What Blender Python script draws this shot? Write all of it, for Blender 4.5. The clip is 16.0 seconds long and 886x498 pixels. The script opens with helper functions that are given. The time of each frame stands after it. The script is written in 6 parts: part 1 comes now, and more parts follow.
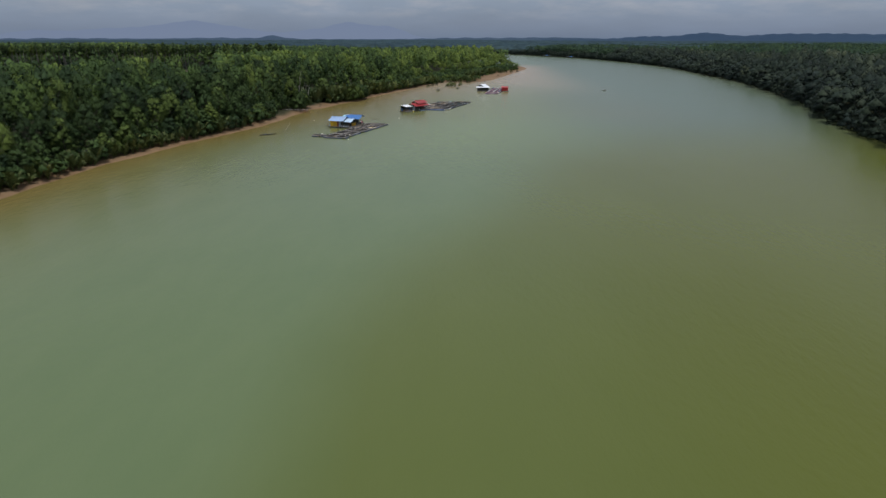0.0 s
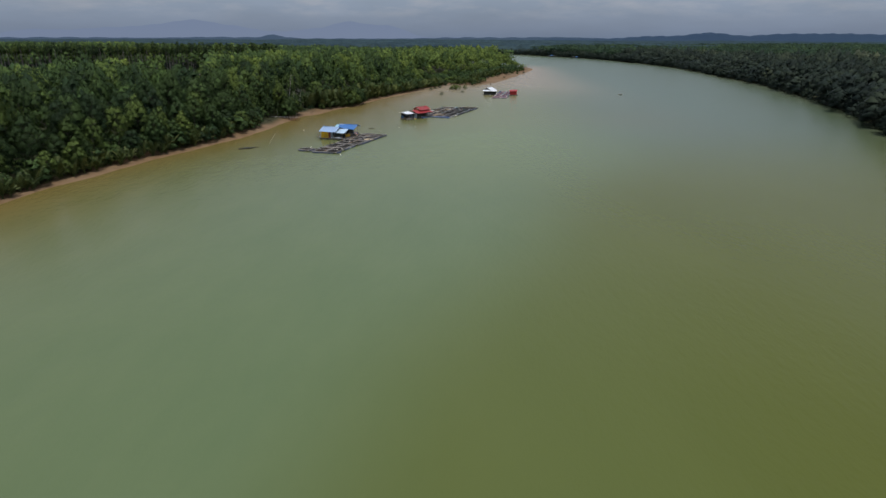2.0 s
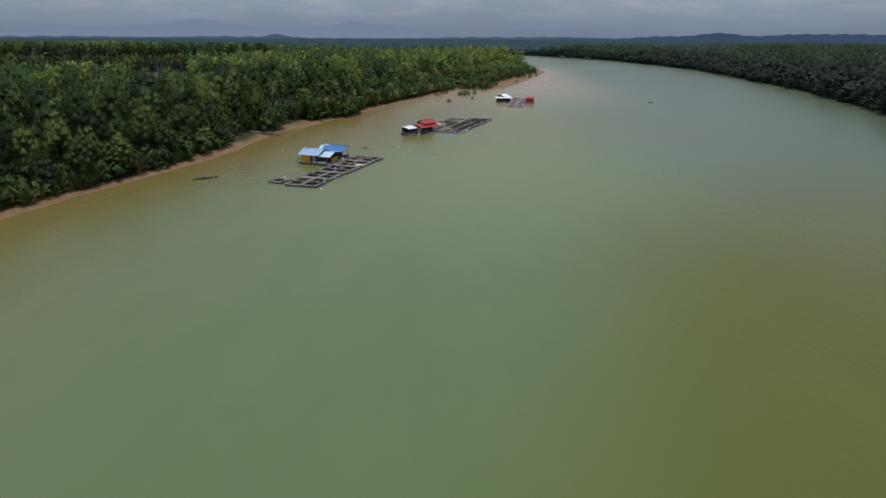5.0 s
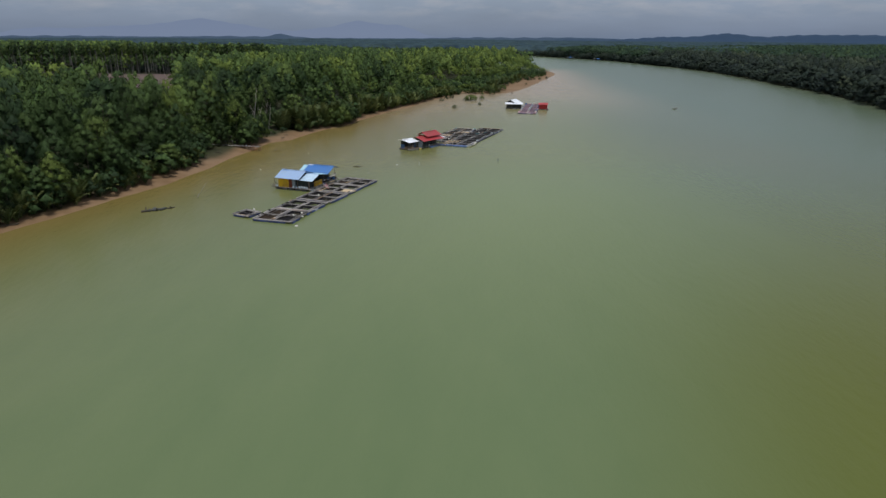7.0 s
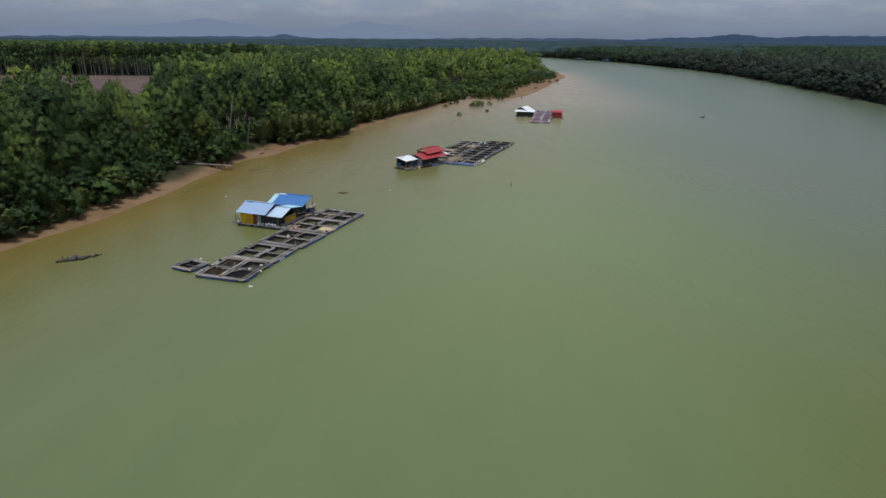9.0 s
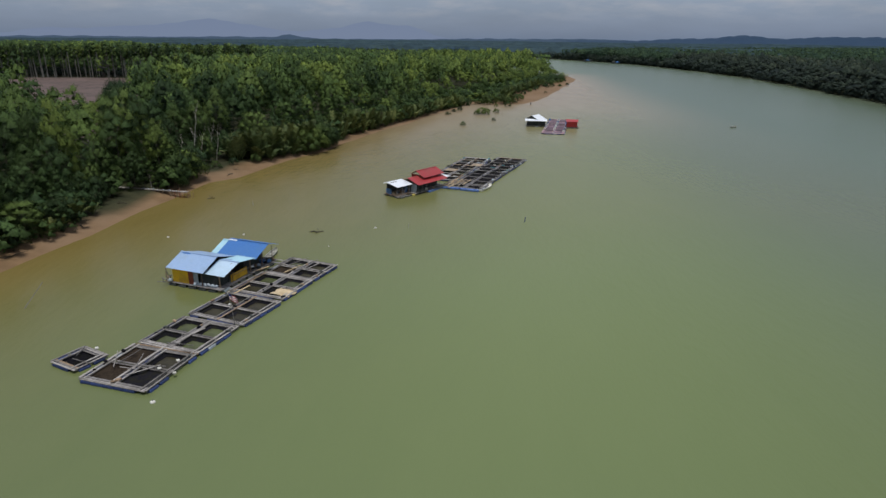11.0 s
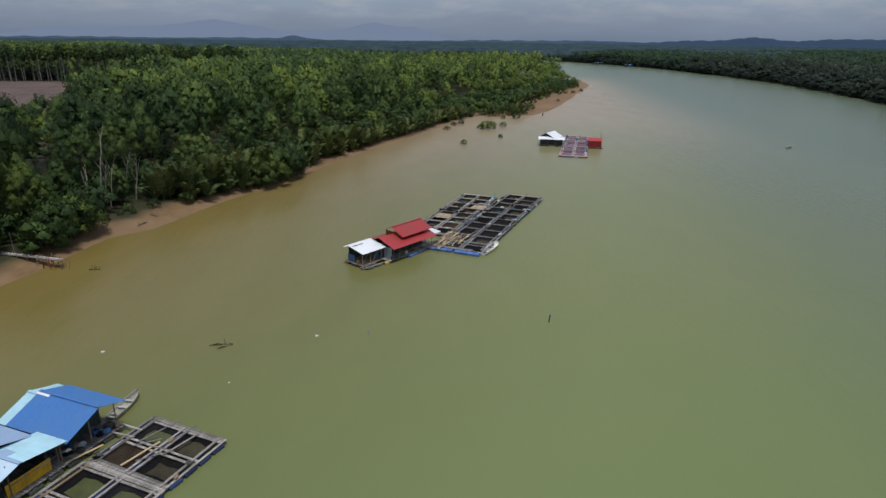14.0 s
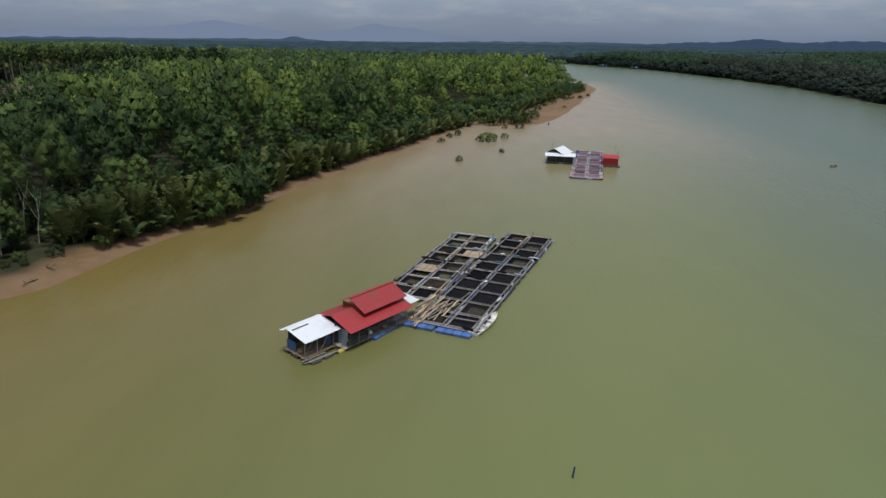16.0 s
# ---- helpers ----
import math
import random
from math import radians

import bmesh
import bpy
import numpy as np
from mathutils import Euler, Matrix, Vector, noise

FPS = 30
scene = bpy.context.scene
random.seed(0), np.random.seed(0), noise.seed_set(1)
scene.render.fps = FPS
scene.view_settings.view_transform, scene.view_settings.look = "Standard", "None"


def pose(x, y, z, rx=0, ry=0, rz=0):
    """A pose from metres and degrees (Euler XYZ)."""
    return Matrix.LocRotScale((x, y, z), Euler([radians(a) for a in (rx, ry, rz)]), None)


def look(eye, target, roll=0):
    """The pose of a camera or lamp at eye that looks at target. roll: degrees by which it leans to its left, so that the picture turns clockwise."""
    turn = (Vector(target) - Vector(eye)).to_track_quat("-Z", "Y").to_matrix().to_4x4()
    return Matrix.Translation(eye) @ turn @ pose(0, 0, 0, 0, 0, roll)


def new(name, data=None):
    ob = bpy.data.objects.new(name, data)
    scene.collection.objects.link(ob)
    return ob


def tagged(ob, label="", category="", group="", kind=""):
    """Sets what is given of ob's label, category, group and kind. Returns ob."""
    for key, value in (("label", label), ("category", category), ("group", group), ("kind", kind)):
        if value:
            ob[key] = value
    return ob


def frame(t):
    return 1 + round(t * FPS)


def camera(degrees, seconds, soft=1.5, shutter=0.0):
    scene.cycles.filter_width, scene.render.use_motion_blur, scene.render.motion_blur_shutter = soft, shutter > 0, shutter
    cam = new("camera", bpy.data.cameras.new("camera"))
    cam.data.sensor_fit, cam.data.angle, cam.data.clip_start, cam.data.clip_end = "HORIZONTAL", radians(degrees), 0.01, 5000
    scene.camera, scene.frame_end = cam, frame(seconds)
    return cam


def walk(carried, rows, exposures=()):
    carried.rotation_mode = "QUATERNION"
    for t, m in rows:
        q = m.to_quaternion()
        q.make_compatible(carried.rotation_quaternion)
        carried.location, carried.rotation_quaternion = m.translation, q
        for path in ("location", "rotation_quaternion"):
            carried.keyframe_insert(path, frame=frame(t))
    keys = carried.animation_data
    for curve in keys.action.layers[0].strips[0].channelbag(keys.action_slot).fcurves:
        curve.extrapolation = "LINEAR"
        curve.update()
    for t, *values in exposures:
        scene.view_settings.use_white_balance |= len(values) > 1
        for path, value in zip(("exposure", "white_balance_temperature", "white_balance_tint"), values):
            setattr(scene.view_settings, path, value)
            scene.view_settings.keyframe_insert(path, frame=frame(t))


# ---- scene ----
cam = camera(72.4, 16.0)
# seconds, eye, yaw, pitch, roll (degrees)
ROWS = [
    (0.0, -0.35, -0.76, 33.10, -0.339, -19.275, 0.067),
    (1.0, -1.14, 13.92, 33.12, -0.321, -19.297, 0.111),
    (2.0, -1.81, 28.57, 33.14, -0.256, -19.314, 0.154),
    (3.0, -2.36, 43.18, 33.16, -0.149, -19.326, 0.198),
    (4.0, -2.80, 57.75, 33.18, -0.007, -19.332, 0.241),
    (5.0, -3.12, 72.29, 33.19, 0.163, -19.334, 0.285),
    (6.0, -3.33, 86.80, 33.21, 0.356, -19.331, 0.328),
    (7.0, -3.42, 101.26, 33.23, 0.565, -19.324, 0.372),
    (8.0, -3.40, 115.69, 33.25, 0.784, -19.311, 0.415),
    (9.0, -3.26, 130.09, 33.27, 1.006, -19.293, 0.459),
    (10.0, -3.00, 144.45, 33.29, 1.226, -19.270, 0.503),
    (11.0, -2.63, 158.77, 33.31, 1.436, -19.242, 0.546),
    (12.0, -2.15, 173.06, 33.32, 1.632, -19.209, 0.590),
    (13.0, -1.55, 187.31, 33.34, 1.806, -19.171, 0.633),
    (14.0, -0.83, 201.52, 33.36, 1.952, -19.129, 0.677),
    (15.0, 0.00, 215.70, 33.38, 2.064, -19.081, 0.720),
    (16.0, 0.95, 229.84, 33.40, 2.136, -19.028, 0.764),
]
walk(cam, [(t, pose(x, y, z, 90 + pitch, 0, yaw) @ pose(0, 0, 0, 0, 0, roll)) for t, x, y, z, yaw, pitch, roll in ROWS])
# ---- light ----
SUN_ELEV, SUN_AZ = 78.0, 150.0          # degrees; azimuth clockwise from +y
world = bpy.data.worlds.new("overcast_sky")
scene.world = world
world.use_nodes = True
wn, wl = world.node_tree.nodes, world.node_tree.links
wn.clear()


def wnode(kind, **props):
    n = wn.new(kind)
    for k, v in props.items():
        n.inputs[k].default_value = v
    return n


w_out, w_bg = wn.new("ShaderNodeOutputWorld"), wn.new("ShaderNodeBackground")
w_sky = wn.new("ShaderNodeTexSky")
w_sky.sky_type, w_sky.sun_disc = "NISHITA", False
w_sky.sun_elevation, w_sky.sun_rotation = radians(SUN_ELEV), radians(SUN_AZ)
w_scale = wn.new("ShaderNodeMixRGB")
w_scale.blend_type, w_scale.inputs[0].default_value = "MULTIPLY", 1.0
w_scale.inputs[2].default_value = (0.09, 0.09, 0.09, 1)
w_tc, w_sep = wn.new("ShaderNodeTexCoord"), wn.new("ShaderNodeSeparateXYZ")
w_ramp = wn.new("ShaderNodeValToRGB")
el = w_ramp.color_ramp.elements
el[0].position, el[0].color = 0.0, (0.136, 0.188, 0.292, 1)
el[1].position, el[1].color = 1.0, (0.46, 0.49, 0.54, 1)
for pos, col in ((0.03, (0.172, 0.224, 0.332, 1)), (0.07, (0.246, 0.298, 0.400, 1)), (0.25, (0.37, 0.405, 0.47, 1))):
    e = el.new(pos)
    e.color = col
w_map = wn.new("ShaderNodeMapping")
w_map.inputs["Scale"].default_value = (1.0, 1.0, 5.0)
w_noise = wnode("ShaderNodeTexNoise", Scale=4.0, Detail=6.0, Roughness=0.58)
w_nr = wn.new("ShaderNodeMapRange")
w_nr.inputs[1].default_value, w_nr.inputs[2].default_value = 0.32, 0.70
w_nr.inputs[3].default_value, w_nr.inputs[4].default_value = 0.96, 1.16
w_mul = wn.new("ShaderNodeMixRGB")
w_mul.blend_type, w_mul.inputs[0].default_value = "MULTIPLY", 1.0
# paler cloud puffs above the haze
w_map2 = wn.new("ShaderNodeMapping")
w_map2.inputs["Scale"].default_value = (1.0, 1.0, 4.5)
w_puff = wnode("ShaderNodeTexNoise", Scale=11.0, Detail=7.0, Roughness=0.6)
w_pr = wn.new("ShaderNodeMapRange")
w_pr.inputs[1].default_value, w_pr.inputs[2].default_value = 0.46, 0.72
w_high = wn.new("ShaderNodeMapRange")
w_high.inputs[1].default_value, w_high.inputs[2].default_value = 0.020, 0.052
w_amt = wn.new("ShaderNodeMath")
w_amt.operation = "MULTIPLY"
w_cloud = wn.new("ShaderNodeMixRGB")
w_cloud.inputs[2].default_value = (0.315, 0.335, 0.405, 1)
wl.new(w_tc.outputs["Generated"], w_map2.inputs[0])
wl.new(w_map2.outputs[0], w_puff.inputs["Vector"])
wl.new(w_puff.outputs[0], w_pr.inputs[0])
wl.new(w_sep.outputs["Z"], w_high.inputs[0])
wl.new(w_pr.outputs[0], w_amt.inputs[0])
wl.new(w_high.outputs[0], w_amt.inputs[1])
wl.new(w_amt.outputs[0], w_cloud.inputs[0])
w_mix = wn.new("ShaderNodeMixRGB")
w_mix.inputs[0].default_value = 0.82
wl.new(w_tc.outputs["Generated"], w_sep.inputs[0])
wl.new(w_sep.outputs["Z"], w_ramp.inputs[0])
wl.new(w_tc.outputs["Generated"], w_map.inputs[0])
wl.new(w_map.outputs[0], w_noise.inputs["Vector"])
wl.new(w_noise.outputs[0], w_nr.inputs[0])
wl.new(w_ramp.outputs[0], w_cloud.inputs[1])
wl.new(w_cloud.outputs[0], w_mul.inputs[1])
wl.new(w_nr.outputs[0], w_mul.inputs[2])
wl.new(w_sky.outputs[0], w_scale.inputs[1])
wl.new(w_scale.outputs[0], w_mix.inputs[1])
wl.new(w_mul.outputs[0], w_mix.inputs[2])
wl.new(w_mix.outputs[0], w_bg.inputs[0])
wl.new(w_bg.outputs[0], w_out.inputs[0])
w_bg.inputs[1].default_value = 1.0

sun_data = bpy.data.lights.new("sun", "SUN")
sun_data.energy, sun_data.angle, sun_data.color = 2.65, radians(12), (1.0, 0.96, 0.90)
sun = new("sun", sun_data)
sa, se = radians(SUN_AZ), radians(SUN_ELEV)
sun.matrix_world = look((0, 0, 300), (-math.sin(sa) * math.cos(se) * 100, -math.cos(sa) * math.cos(se) * 100, 300 - math.sin(se) * 100))
scene.view_settings.exposure = 0.0

# ---- materials ----


def node_mat(name):
    m = bpy.data.materials.new(name)
    m.use_nodes = True
    nt = m.node_tree
    return m, nt.nodes, nt.links, nt.nodes["Principled BSDF"]


def mix_col(nodes, links, fac, a, b, blend="MIX"):
    n = nodes.new("ShaderNodeMixRGB")
    n.blend_type = blend
    for i, v in ((0, fac), (1, a), (2, b)):
        if hasattr(v, "links"):
            links.new(v, n.inputs[i])
        elif i == 0:
            n.inputs[0].default_value = v
        else:
            n.inputs[i].default_value = (*v, 1)
    return n.outputs[0]


def noise_out(nodes, links, scale, detail=4.0, rough=0.6, vec=None, lo=0.35, hi=0.65):
    n = nodes.new("ShaderNodeTexNoise")
    n.inputs["Scale"].default_value, n.inputs["Detail"].default_value, n.inputs["Roughness"].default_value = scale, detail, rough
    if vec is not None:
        links.new(vec, n.inputs["Vector"])
    r = nodes.new("ShaderNodeMapRange")
    r.inputs[1].default_value, r.inputs[2].default_value = lo, hi
    links.new(n.outputs[0], r.inputs[0])
    return r.outputs[0], n.outputs[0]


def surface(name, a, b, stain=None, fine=6.0, broad=0.5, rough=0.8, metal=0.0, bump=0.3, vary=0.25, spec=0.3, stretch=None, object_space=True):
    """A worn surface: two tones by fine grain, a broad stain, a tone of its own for every object."""
    m, nodes, links, p = node_mat(name)
    tc = nodes.new("ShaderNodeTexCoord")
    vec = tc.outputs["Object"]
    if not object_space:
        vec = nodes.new("ShaderNodeNewGeometry").outputs["Position"]
    if stretch:
        mp = nodes.new("ShaderNodeMapping")
        mp.inputs["Scale"].default_value = stretch
        links.new(vec, mp.inputs[0])
        vec = mp.outputs[0]
    f, raw = noise_out(nodes, links, fine, 5, 0.65, vec)
    col = mix_col(nodes, links, f, a, b)
    g, _ = noise_out(nodes, links, broad, 3, 0.6, vec, 0.45, 0.75)
    if stain:
        col = mix_col(nodes, links, g, col, stain)
    info = nodes.new("ShaderNodeObjectInfo")
    mr = nodes.new("ShaderNodeMapRange")
    mr.inputs[3].default_value, mr.inputs[4].default_value = 1 - vary, 1 + vary
    links.new(info.outputs["Random"], mr.inputs[0])
    col = mix_col(nodes, links, 1.0, col, mr.outputs[0], "MULTIPLY")
    links.new(col, p.inputs["Base Color"])
    p.inputs["Roughness"].default_value, p.inputs["Metallic"].default_value = rough, metal
    p.inputs["Specular IOR Level"].default_value = spec
    if bump:
        bn = nodes.new("ShaderNodeBump")
        bn.inputs["Strength"].default_value, bn.inputs["Distance"].default_value = bump, 0.03
        links.new(raw, bn.inputs["Height"])
        links.new(bn.outputs[0], p.inputs["Normal"])
    return m


def leaf_material(name, dark, mid, light, use_attr=False, rough=0.6, tint=None, spec=0.09, grain=4.5, swing=0.34, island=0.30):
    """Foliage: tone by tree, by leaf spray and by broad patches of the canopy."""
    m, nodes, links, p = node_mat(name)
    geo = nodes.new("ShaderNodeNewGeometry")
    if use_attr:
        at = nodes.new("ShaderNodeAttribute")
        at.attribute_name = "tone"
        tree = at.outputs["Fac"]
    else:
        tree = nodes.new("ShaderNodeObjectInfo").outputs["Random"]
    ramp = nodes.new("ShaderNodeValToRGB")
    e = ramp.color_ramp.elements
    e[0].position, e[0].color = 0.0, (*dark, 1)
    e[1].position, e[1].color = 1.0, (*light, 1)
    k = e.new(0.55)
    k.color = (*mid, 1)
    links.new(tree, ramp.inputs[0])
    mr = nodes.new("ShaderNodeMapRange")
    mr.inputs[3].default_value, mr.inputs[4].default_value = 1 - island, 1 + island
    links.new(geo.outputs["Random Per Island"], mr.inputs[0])
    col = mix_col(nodes, links, 1.0, ramp.outputs[0], mr.outputs[0], "MULTIPLY")
    f, _ = noise_out(nodes, links, 0.045, 3, 0.6, geo.outputs["Position"], 0.38, 0.66)
    col = mix_col(nodes, links, f, col, mix_col(nodes, links, 1.0, col, tint or (1.16, 1.08, 0.86), "MULTIPLY"))
    g, _ = noise_out(nodes, links, grain, 4, 0.7, geo.outputs["Position"], 0.33, 0.67)
    gr = nodes.new("ShaderNodeMapRange")
    gr.inputs[3].default_value, gr.inputs[4].default_value = 1 - swing, 1 + swing
    links.new(g, gr.inputs[0])
    col = mix_col(nodes, links, 1.0, col, gr.outputs[0], "MULTIPLY")
    links.new(col, p.inputs["Base Color"])
    p.inputs["Roughness"].default_value = rough
    p.inputs["Specular IOR Level"].default_value = spec
    relief = nodes.new("ShaderNodeBump")
    relief.inputs["Strength"].default_value, relief.inputs["Distance"].default_value = 0.4, 0.10
    links.new(g, relief.inputs["Height"])
    links.new(relief.outputs[0], p.inputs["Normal"])
    thin = nodes.new("ShaderNodeBsdfTranslucent")
    links.new(mix_col(nodes, links, 1.0, col, (1.2, 1.12, 0.85), "MULTIPLY"), thin.inputs[0])
    both = nodes.new("ShaderNodeMixShader")
    both.inputs[0].default_value = 0.08
    links.new(p.outputs[0], both.inputs[1])
    links.new(thin.outputs[0], both.inputs[2])
    links.new(both.outputs[0], nodes["Material Output"].inputs[0])
    return m


LEAF = leaf_material("mangrove_leaves", (0.017, 0.033, 0.017), (0.038, 0.068, 0.024), (0.090, 0.132, 0.036))
LEAF_MASS = leaf_material("mangrove_leaves_woods", (0.019, 0.039, 0.018), (0.050, 0.088, 0.028), (0.122, 0.175, 0.044), True, grain=3.6)
# Far-shore leaf copy: haze grey and cloud shade put into the colour.
LEAF_RIGHT = leaf_material("mangrove_leaves_haze_shade", (0.016, 0.026, 0.024), (0.027, 0.042, 0.033), (0.062, 0.080, 0.056), True, swing=0.12, island=0.1)
# Far leaves: the bluish haze of distance is put into these base colours.
LEAF_FAR = leaf_material("distant_haze_leaves", (0.024, 0.043, 0.033), (0.034, 0.058, 0.040), (0.050, 0.080, 0.042), True, rough=1.0, spec=0.0)
LEAF_HORIZON = leaf_material("horizon_haze_leaves", (0.029, 0.050, 0.070), (0.037, 0.062, 0.082), (0.045, 0.073, 0.086), True, rough=1.0, spec=0.0, grain=0.03, swing=0.35)
PALM = leaf_material("nipa_leaves", (0.040, 0.060, 0.022), (0.064, 0.092, 0.032), (0.130, 0.156, 0.060), rough=0.5, spec=0.15)
PALM_MASS = leaf_material("nipa_leaves_woods", (0.044, 0.068, 0.025), (0.070, 0.102, 0.035), (0.130, 0.158, 0.060), True, 0.5, spec=0.15)
BARK = surface("mangrove_bark", (0.055, 0.048, 0.036), (0.11, 0.098, 0.076), (0.04, 0.036, 0.028), 3, 0.4, 0.9)
PALE_BARK = surface("pale_dead_wood", (0.34, 0.32, 0.28), (0.50, 0.48, 0.43), (0.2, 0.18, 0.15), 3, 0.5, 0.85)
POLE_BARK = surface("grey_plantation_bark", (0.15, 0.145, 0.13), (0.26, 0.25, 0.225), (0.10, 0.095, 0.085), 3, 0.5, 0.9)
WOOD = surface("weathered_grey_plank", (0.165, 0.155, 0.150), (0.37, 0.353, 0.343), (0.085, 0.076, 0.070), 5, 0.6, 0.85, vary=0.45)
BROWN_WOOD = surface("brown_plank", (0.19, 0.13, 0.085), (0.32, 0.24, 0.17), (0.11, 0.08, 0.055), 5, 0.6, 0.85)
DARK_WOOD = surface("dark_weathered_beam", (0.12, 0.115, 0.115), (0.26, 0.25, 0.25), (0.07, 0.065, 0.065), 5, 0.6, 0.85, vary=0.45)
COVER = surface("dull_tan_cover", (0.27, 0.215, 0.155), (0.38, 0.31, 0.23), (0.20, 0.16, 0.12), 4, 0.8, 0.85)
TAN_WOOD = surface("new_tan_plank", (0.42, 0.32, 0.19), (0.55, 0.44, 0.28), (0.3, 0.22, 0.13), 5, 0.6, 0.8)
RED_WOOD = surface("red_painted_beam", (0.36, 0.20, 0.22), (0.50, 0.34, 0.38), (0.30, 0.24, 0.28), 4, 0.5, 0.8)
DRUM = surface("blue_plastic_drum", (0.016, 0.028, 0.092), (0.030, 0.060, 0.190), (0.026, 0.034, 0.060), 4, 0.9, 0.5, bump=0.1, vary=0.45)
PONTOON = surface("blue_pontoon_plastic", (0.035, 0.11, 0.38), (0.06, 0.16, 0.46), (0.12, 0.15, 0.17), 4, 0.9, 0.5, bump=0.1, vary=0.25)
NET = surface("dark_fishing_net", (0.005, 0.005, 0.008), (0.015, 0.015, 0.020), (0.016, 0.016, 0.011), 14, 1.2, 0.95, bump=0.6, vary=0.4, spec=0.04)
BROWN_NET = surface("brown_silted_net", (0.026, 0.020, 0.016), (0.060, 0.046, 0.034), (0.018, 0.015, 0.013), 7, 0.9, 0.95, bump=0.6, vary=0.3, spec=0.04)
# Brown cage water: the shade inside the nets is put into the colour.
CAGE_WATER = surface("netted_brown_water", (0.034, 0.031, 0.020), (0.052, 0.047, 0.028), (0.026, 0.024, 0.018), 3, 0.7, 0.25, bump=0.05, vary=0.3, spec=0.12)
CAGE_GREEN = surface("netted_green_water", (0.068, 0.080, 0.034), (0.086, 0.100, 0.044), (0.050, 0.056, 0.028), 3, 0.7, 0.25, bump=0.05, vary=0.15, spec=0.2)
PURPLE_NET = surface("faded_purple_net", (0.10, 0.07, 0.10), (0.19, 0.15, 0.20), (0.07, 0.05, 0.08), 6, 0.9, 0.95, vary=0.35)
TEAL_NET = surface("teal_net", (0.03, 0.13, 0.15), (0.07, 0.22, 0.24), None, 14, 1.2, 0.95)
TARP = surface("tan_tarpaulin", (0.42, 0.33, 0.21), (0.58, 0.48, 0.33), (0.34, 0.26, 0.16), 3, 0.8, 0.8, bump=0.6)
ROOF_PALE = surface("pale_blue_metal_sheet", (0.25, 0.375, 0.59), (0.285, 0.41, 0.63), (0.25, 0.35, 0.50), 3, 0.5, 0.45, bump=0.05, vary=0.08, spec=0.5)
ROOF_SKY = surface("faded_cyan_metal_sheet", (0.34, 0.60, 0.74), (0.40, 0.64, 0.77), (0.30, 0.48, 0.58), 3, 0.5, 0.5, bump=0.05, vary=0.08, spec=0.5)
ROOF_BLUE = surface("blue_metal_sheet", (0.040, 0.150, 0.43), (0.050, 0.172, 0.47), (0.06, 0.17, 0.40), 3, 0.5, 0.4, bump=0.05, vary=0.08, spec=0.5)
ROOF_RED = surface("red_metal_sheet", (0.30, 0.028, 0.034), (0.36, 0.036, 0.042), (0.26, 0.05, 0.045), 3, 0.4, 0.4, bump=0.05, vary=0.10, spec=0.5)
ROOF_WHITE = surface("white_metal_sheet", (0.66, 0.71, 0.78), (0.72, 0.77, 0.84), (0.60, 0.64, 0.70), 3, 0.4, 0.45, bump=0.05, vary=0.06, spec=0.5)
ROOF_PALER = surface("bleached_blue_metal_sheet", (0.40, 0.55, 0.72), (0.45, 0.59, 0.74), (0.36, 0.49, 0.60), 3, 0.5, 0.45, bump=0.05, vary=0.08, spec=0.5)
YELLOW = surface("yellow_painted_board", (0.70, 0.42, 0.020), (0.78, 0.47, 0.030), (0.45, 0.27, 0.04), 3, 0.7, 0.6, vary=0.1)
REDDISH = surface("red_brown_board", (0.20, 0.05, 0.03), (0.27, 0.08, 0.05), None, 4, 0.7, 0.7)
DARK = surface("dark_weathered_board", (0.035, 0.040, 0.042), (0.075, 0.078, 0.075), (0.03, 0.045, 0.035), 4, 0.7, 0.8)
BLUE_BOARD = surface("blue_painted_board", (0.05, 0.13, 0.32), (0.08, 0.19, 0.40), (0.07, 0.10, 0.14), 4, 0.7, 0.7)
GREY_BOARD = surface("grey_blue_board", (0.30, 0.36, 0.42), (0.40, 0.45, 0.50), (0.2, 0.22, 0.24), 4, 0.7, 0.7)
WHITE = surface("white_plastic", (0.62, 0.62, 0.58), (0.74, 0.73, 0.69), (0.4, 0.38, 0.33), 5, 1.5, 0.5, bump=0.1)
BOAT_WHITE = surface("white_boat_paint", (0.58, 0.58, 0.54), (0.70, 0.69, 0.65), (0.36, 0.34, 0.28), 4, 1.2, 0.5, bump=0.1)
BOAT_GREY = surface("grey_boat_wood", (0.26, 0.27, 0.25), (0.40, 0.40, 0.36), (0.18, 0.17, 0.14), 4, 1.0, 0.7)
BUOY_YELLOW = surface("yellow_buoy_plastic", (0.62, 0.50, 0.10), (0.70, 0.58, 0.16), None, 5, 2, 0.5, bump=0.05)
FLAG_RED = surface("red_cloth", (0.50, 0.14, 0.17), (0.58, 0.18, 0.21), None, 5, 2, 0.9, bump=0.05)
FLAG_WHITE = surface("white_cloth", (0.70, 0.68, 0.68), (0.78, 0.76, 0.76), None, 5, 2, 0.9, bump=0.05)
FLAG_NAVY = surface("navy_cloth", (0.03, 0.035, 0.12), (0.04, 0.05, 0.16), None, 5, 2, 0.9, bump=0.05)
# Hills: blue distance haze is put into the base colour.
HILL = surface("haze_blue_wooded_hill", (0.020, 0.042, 0.082), (0.027, 0.053, 0.096), (0.023, 0.047, 0.090), 0.02, 0.004, 0.95, bump=0, vary=0, spec=0.1, object_space=False)

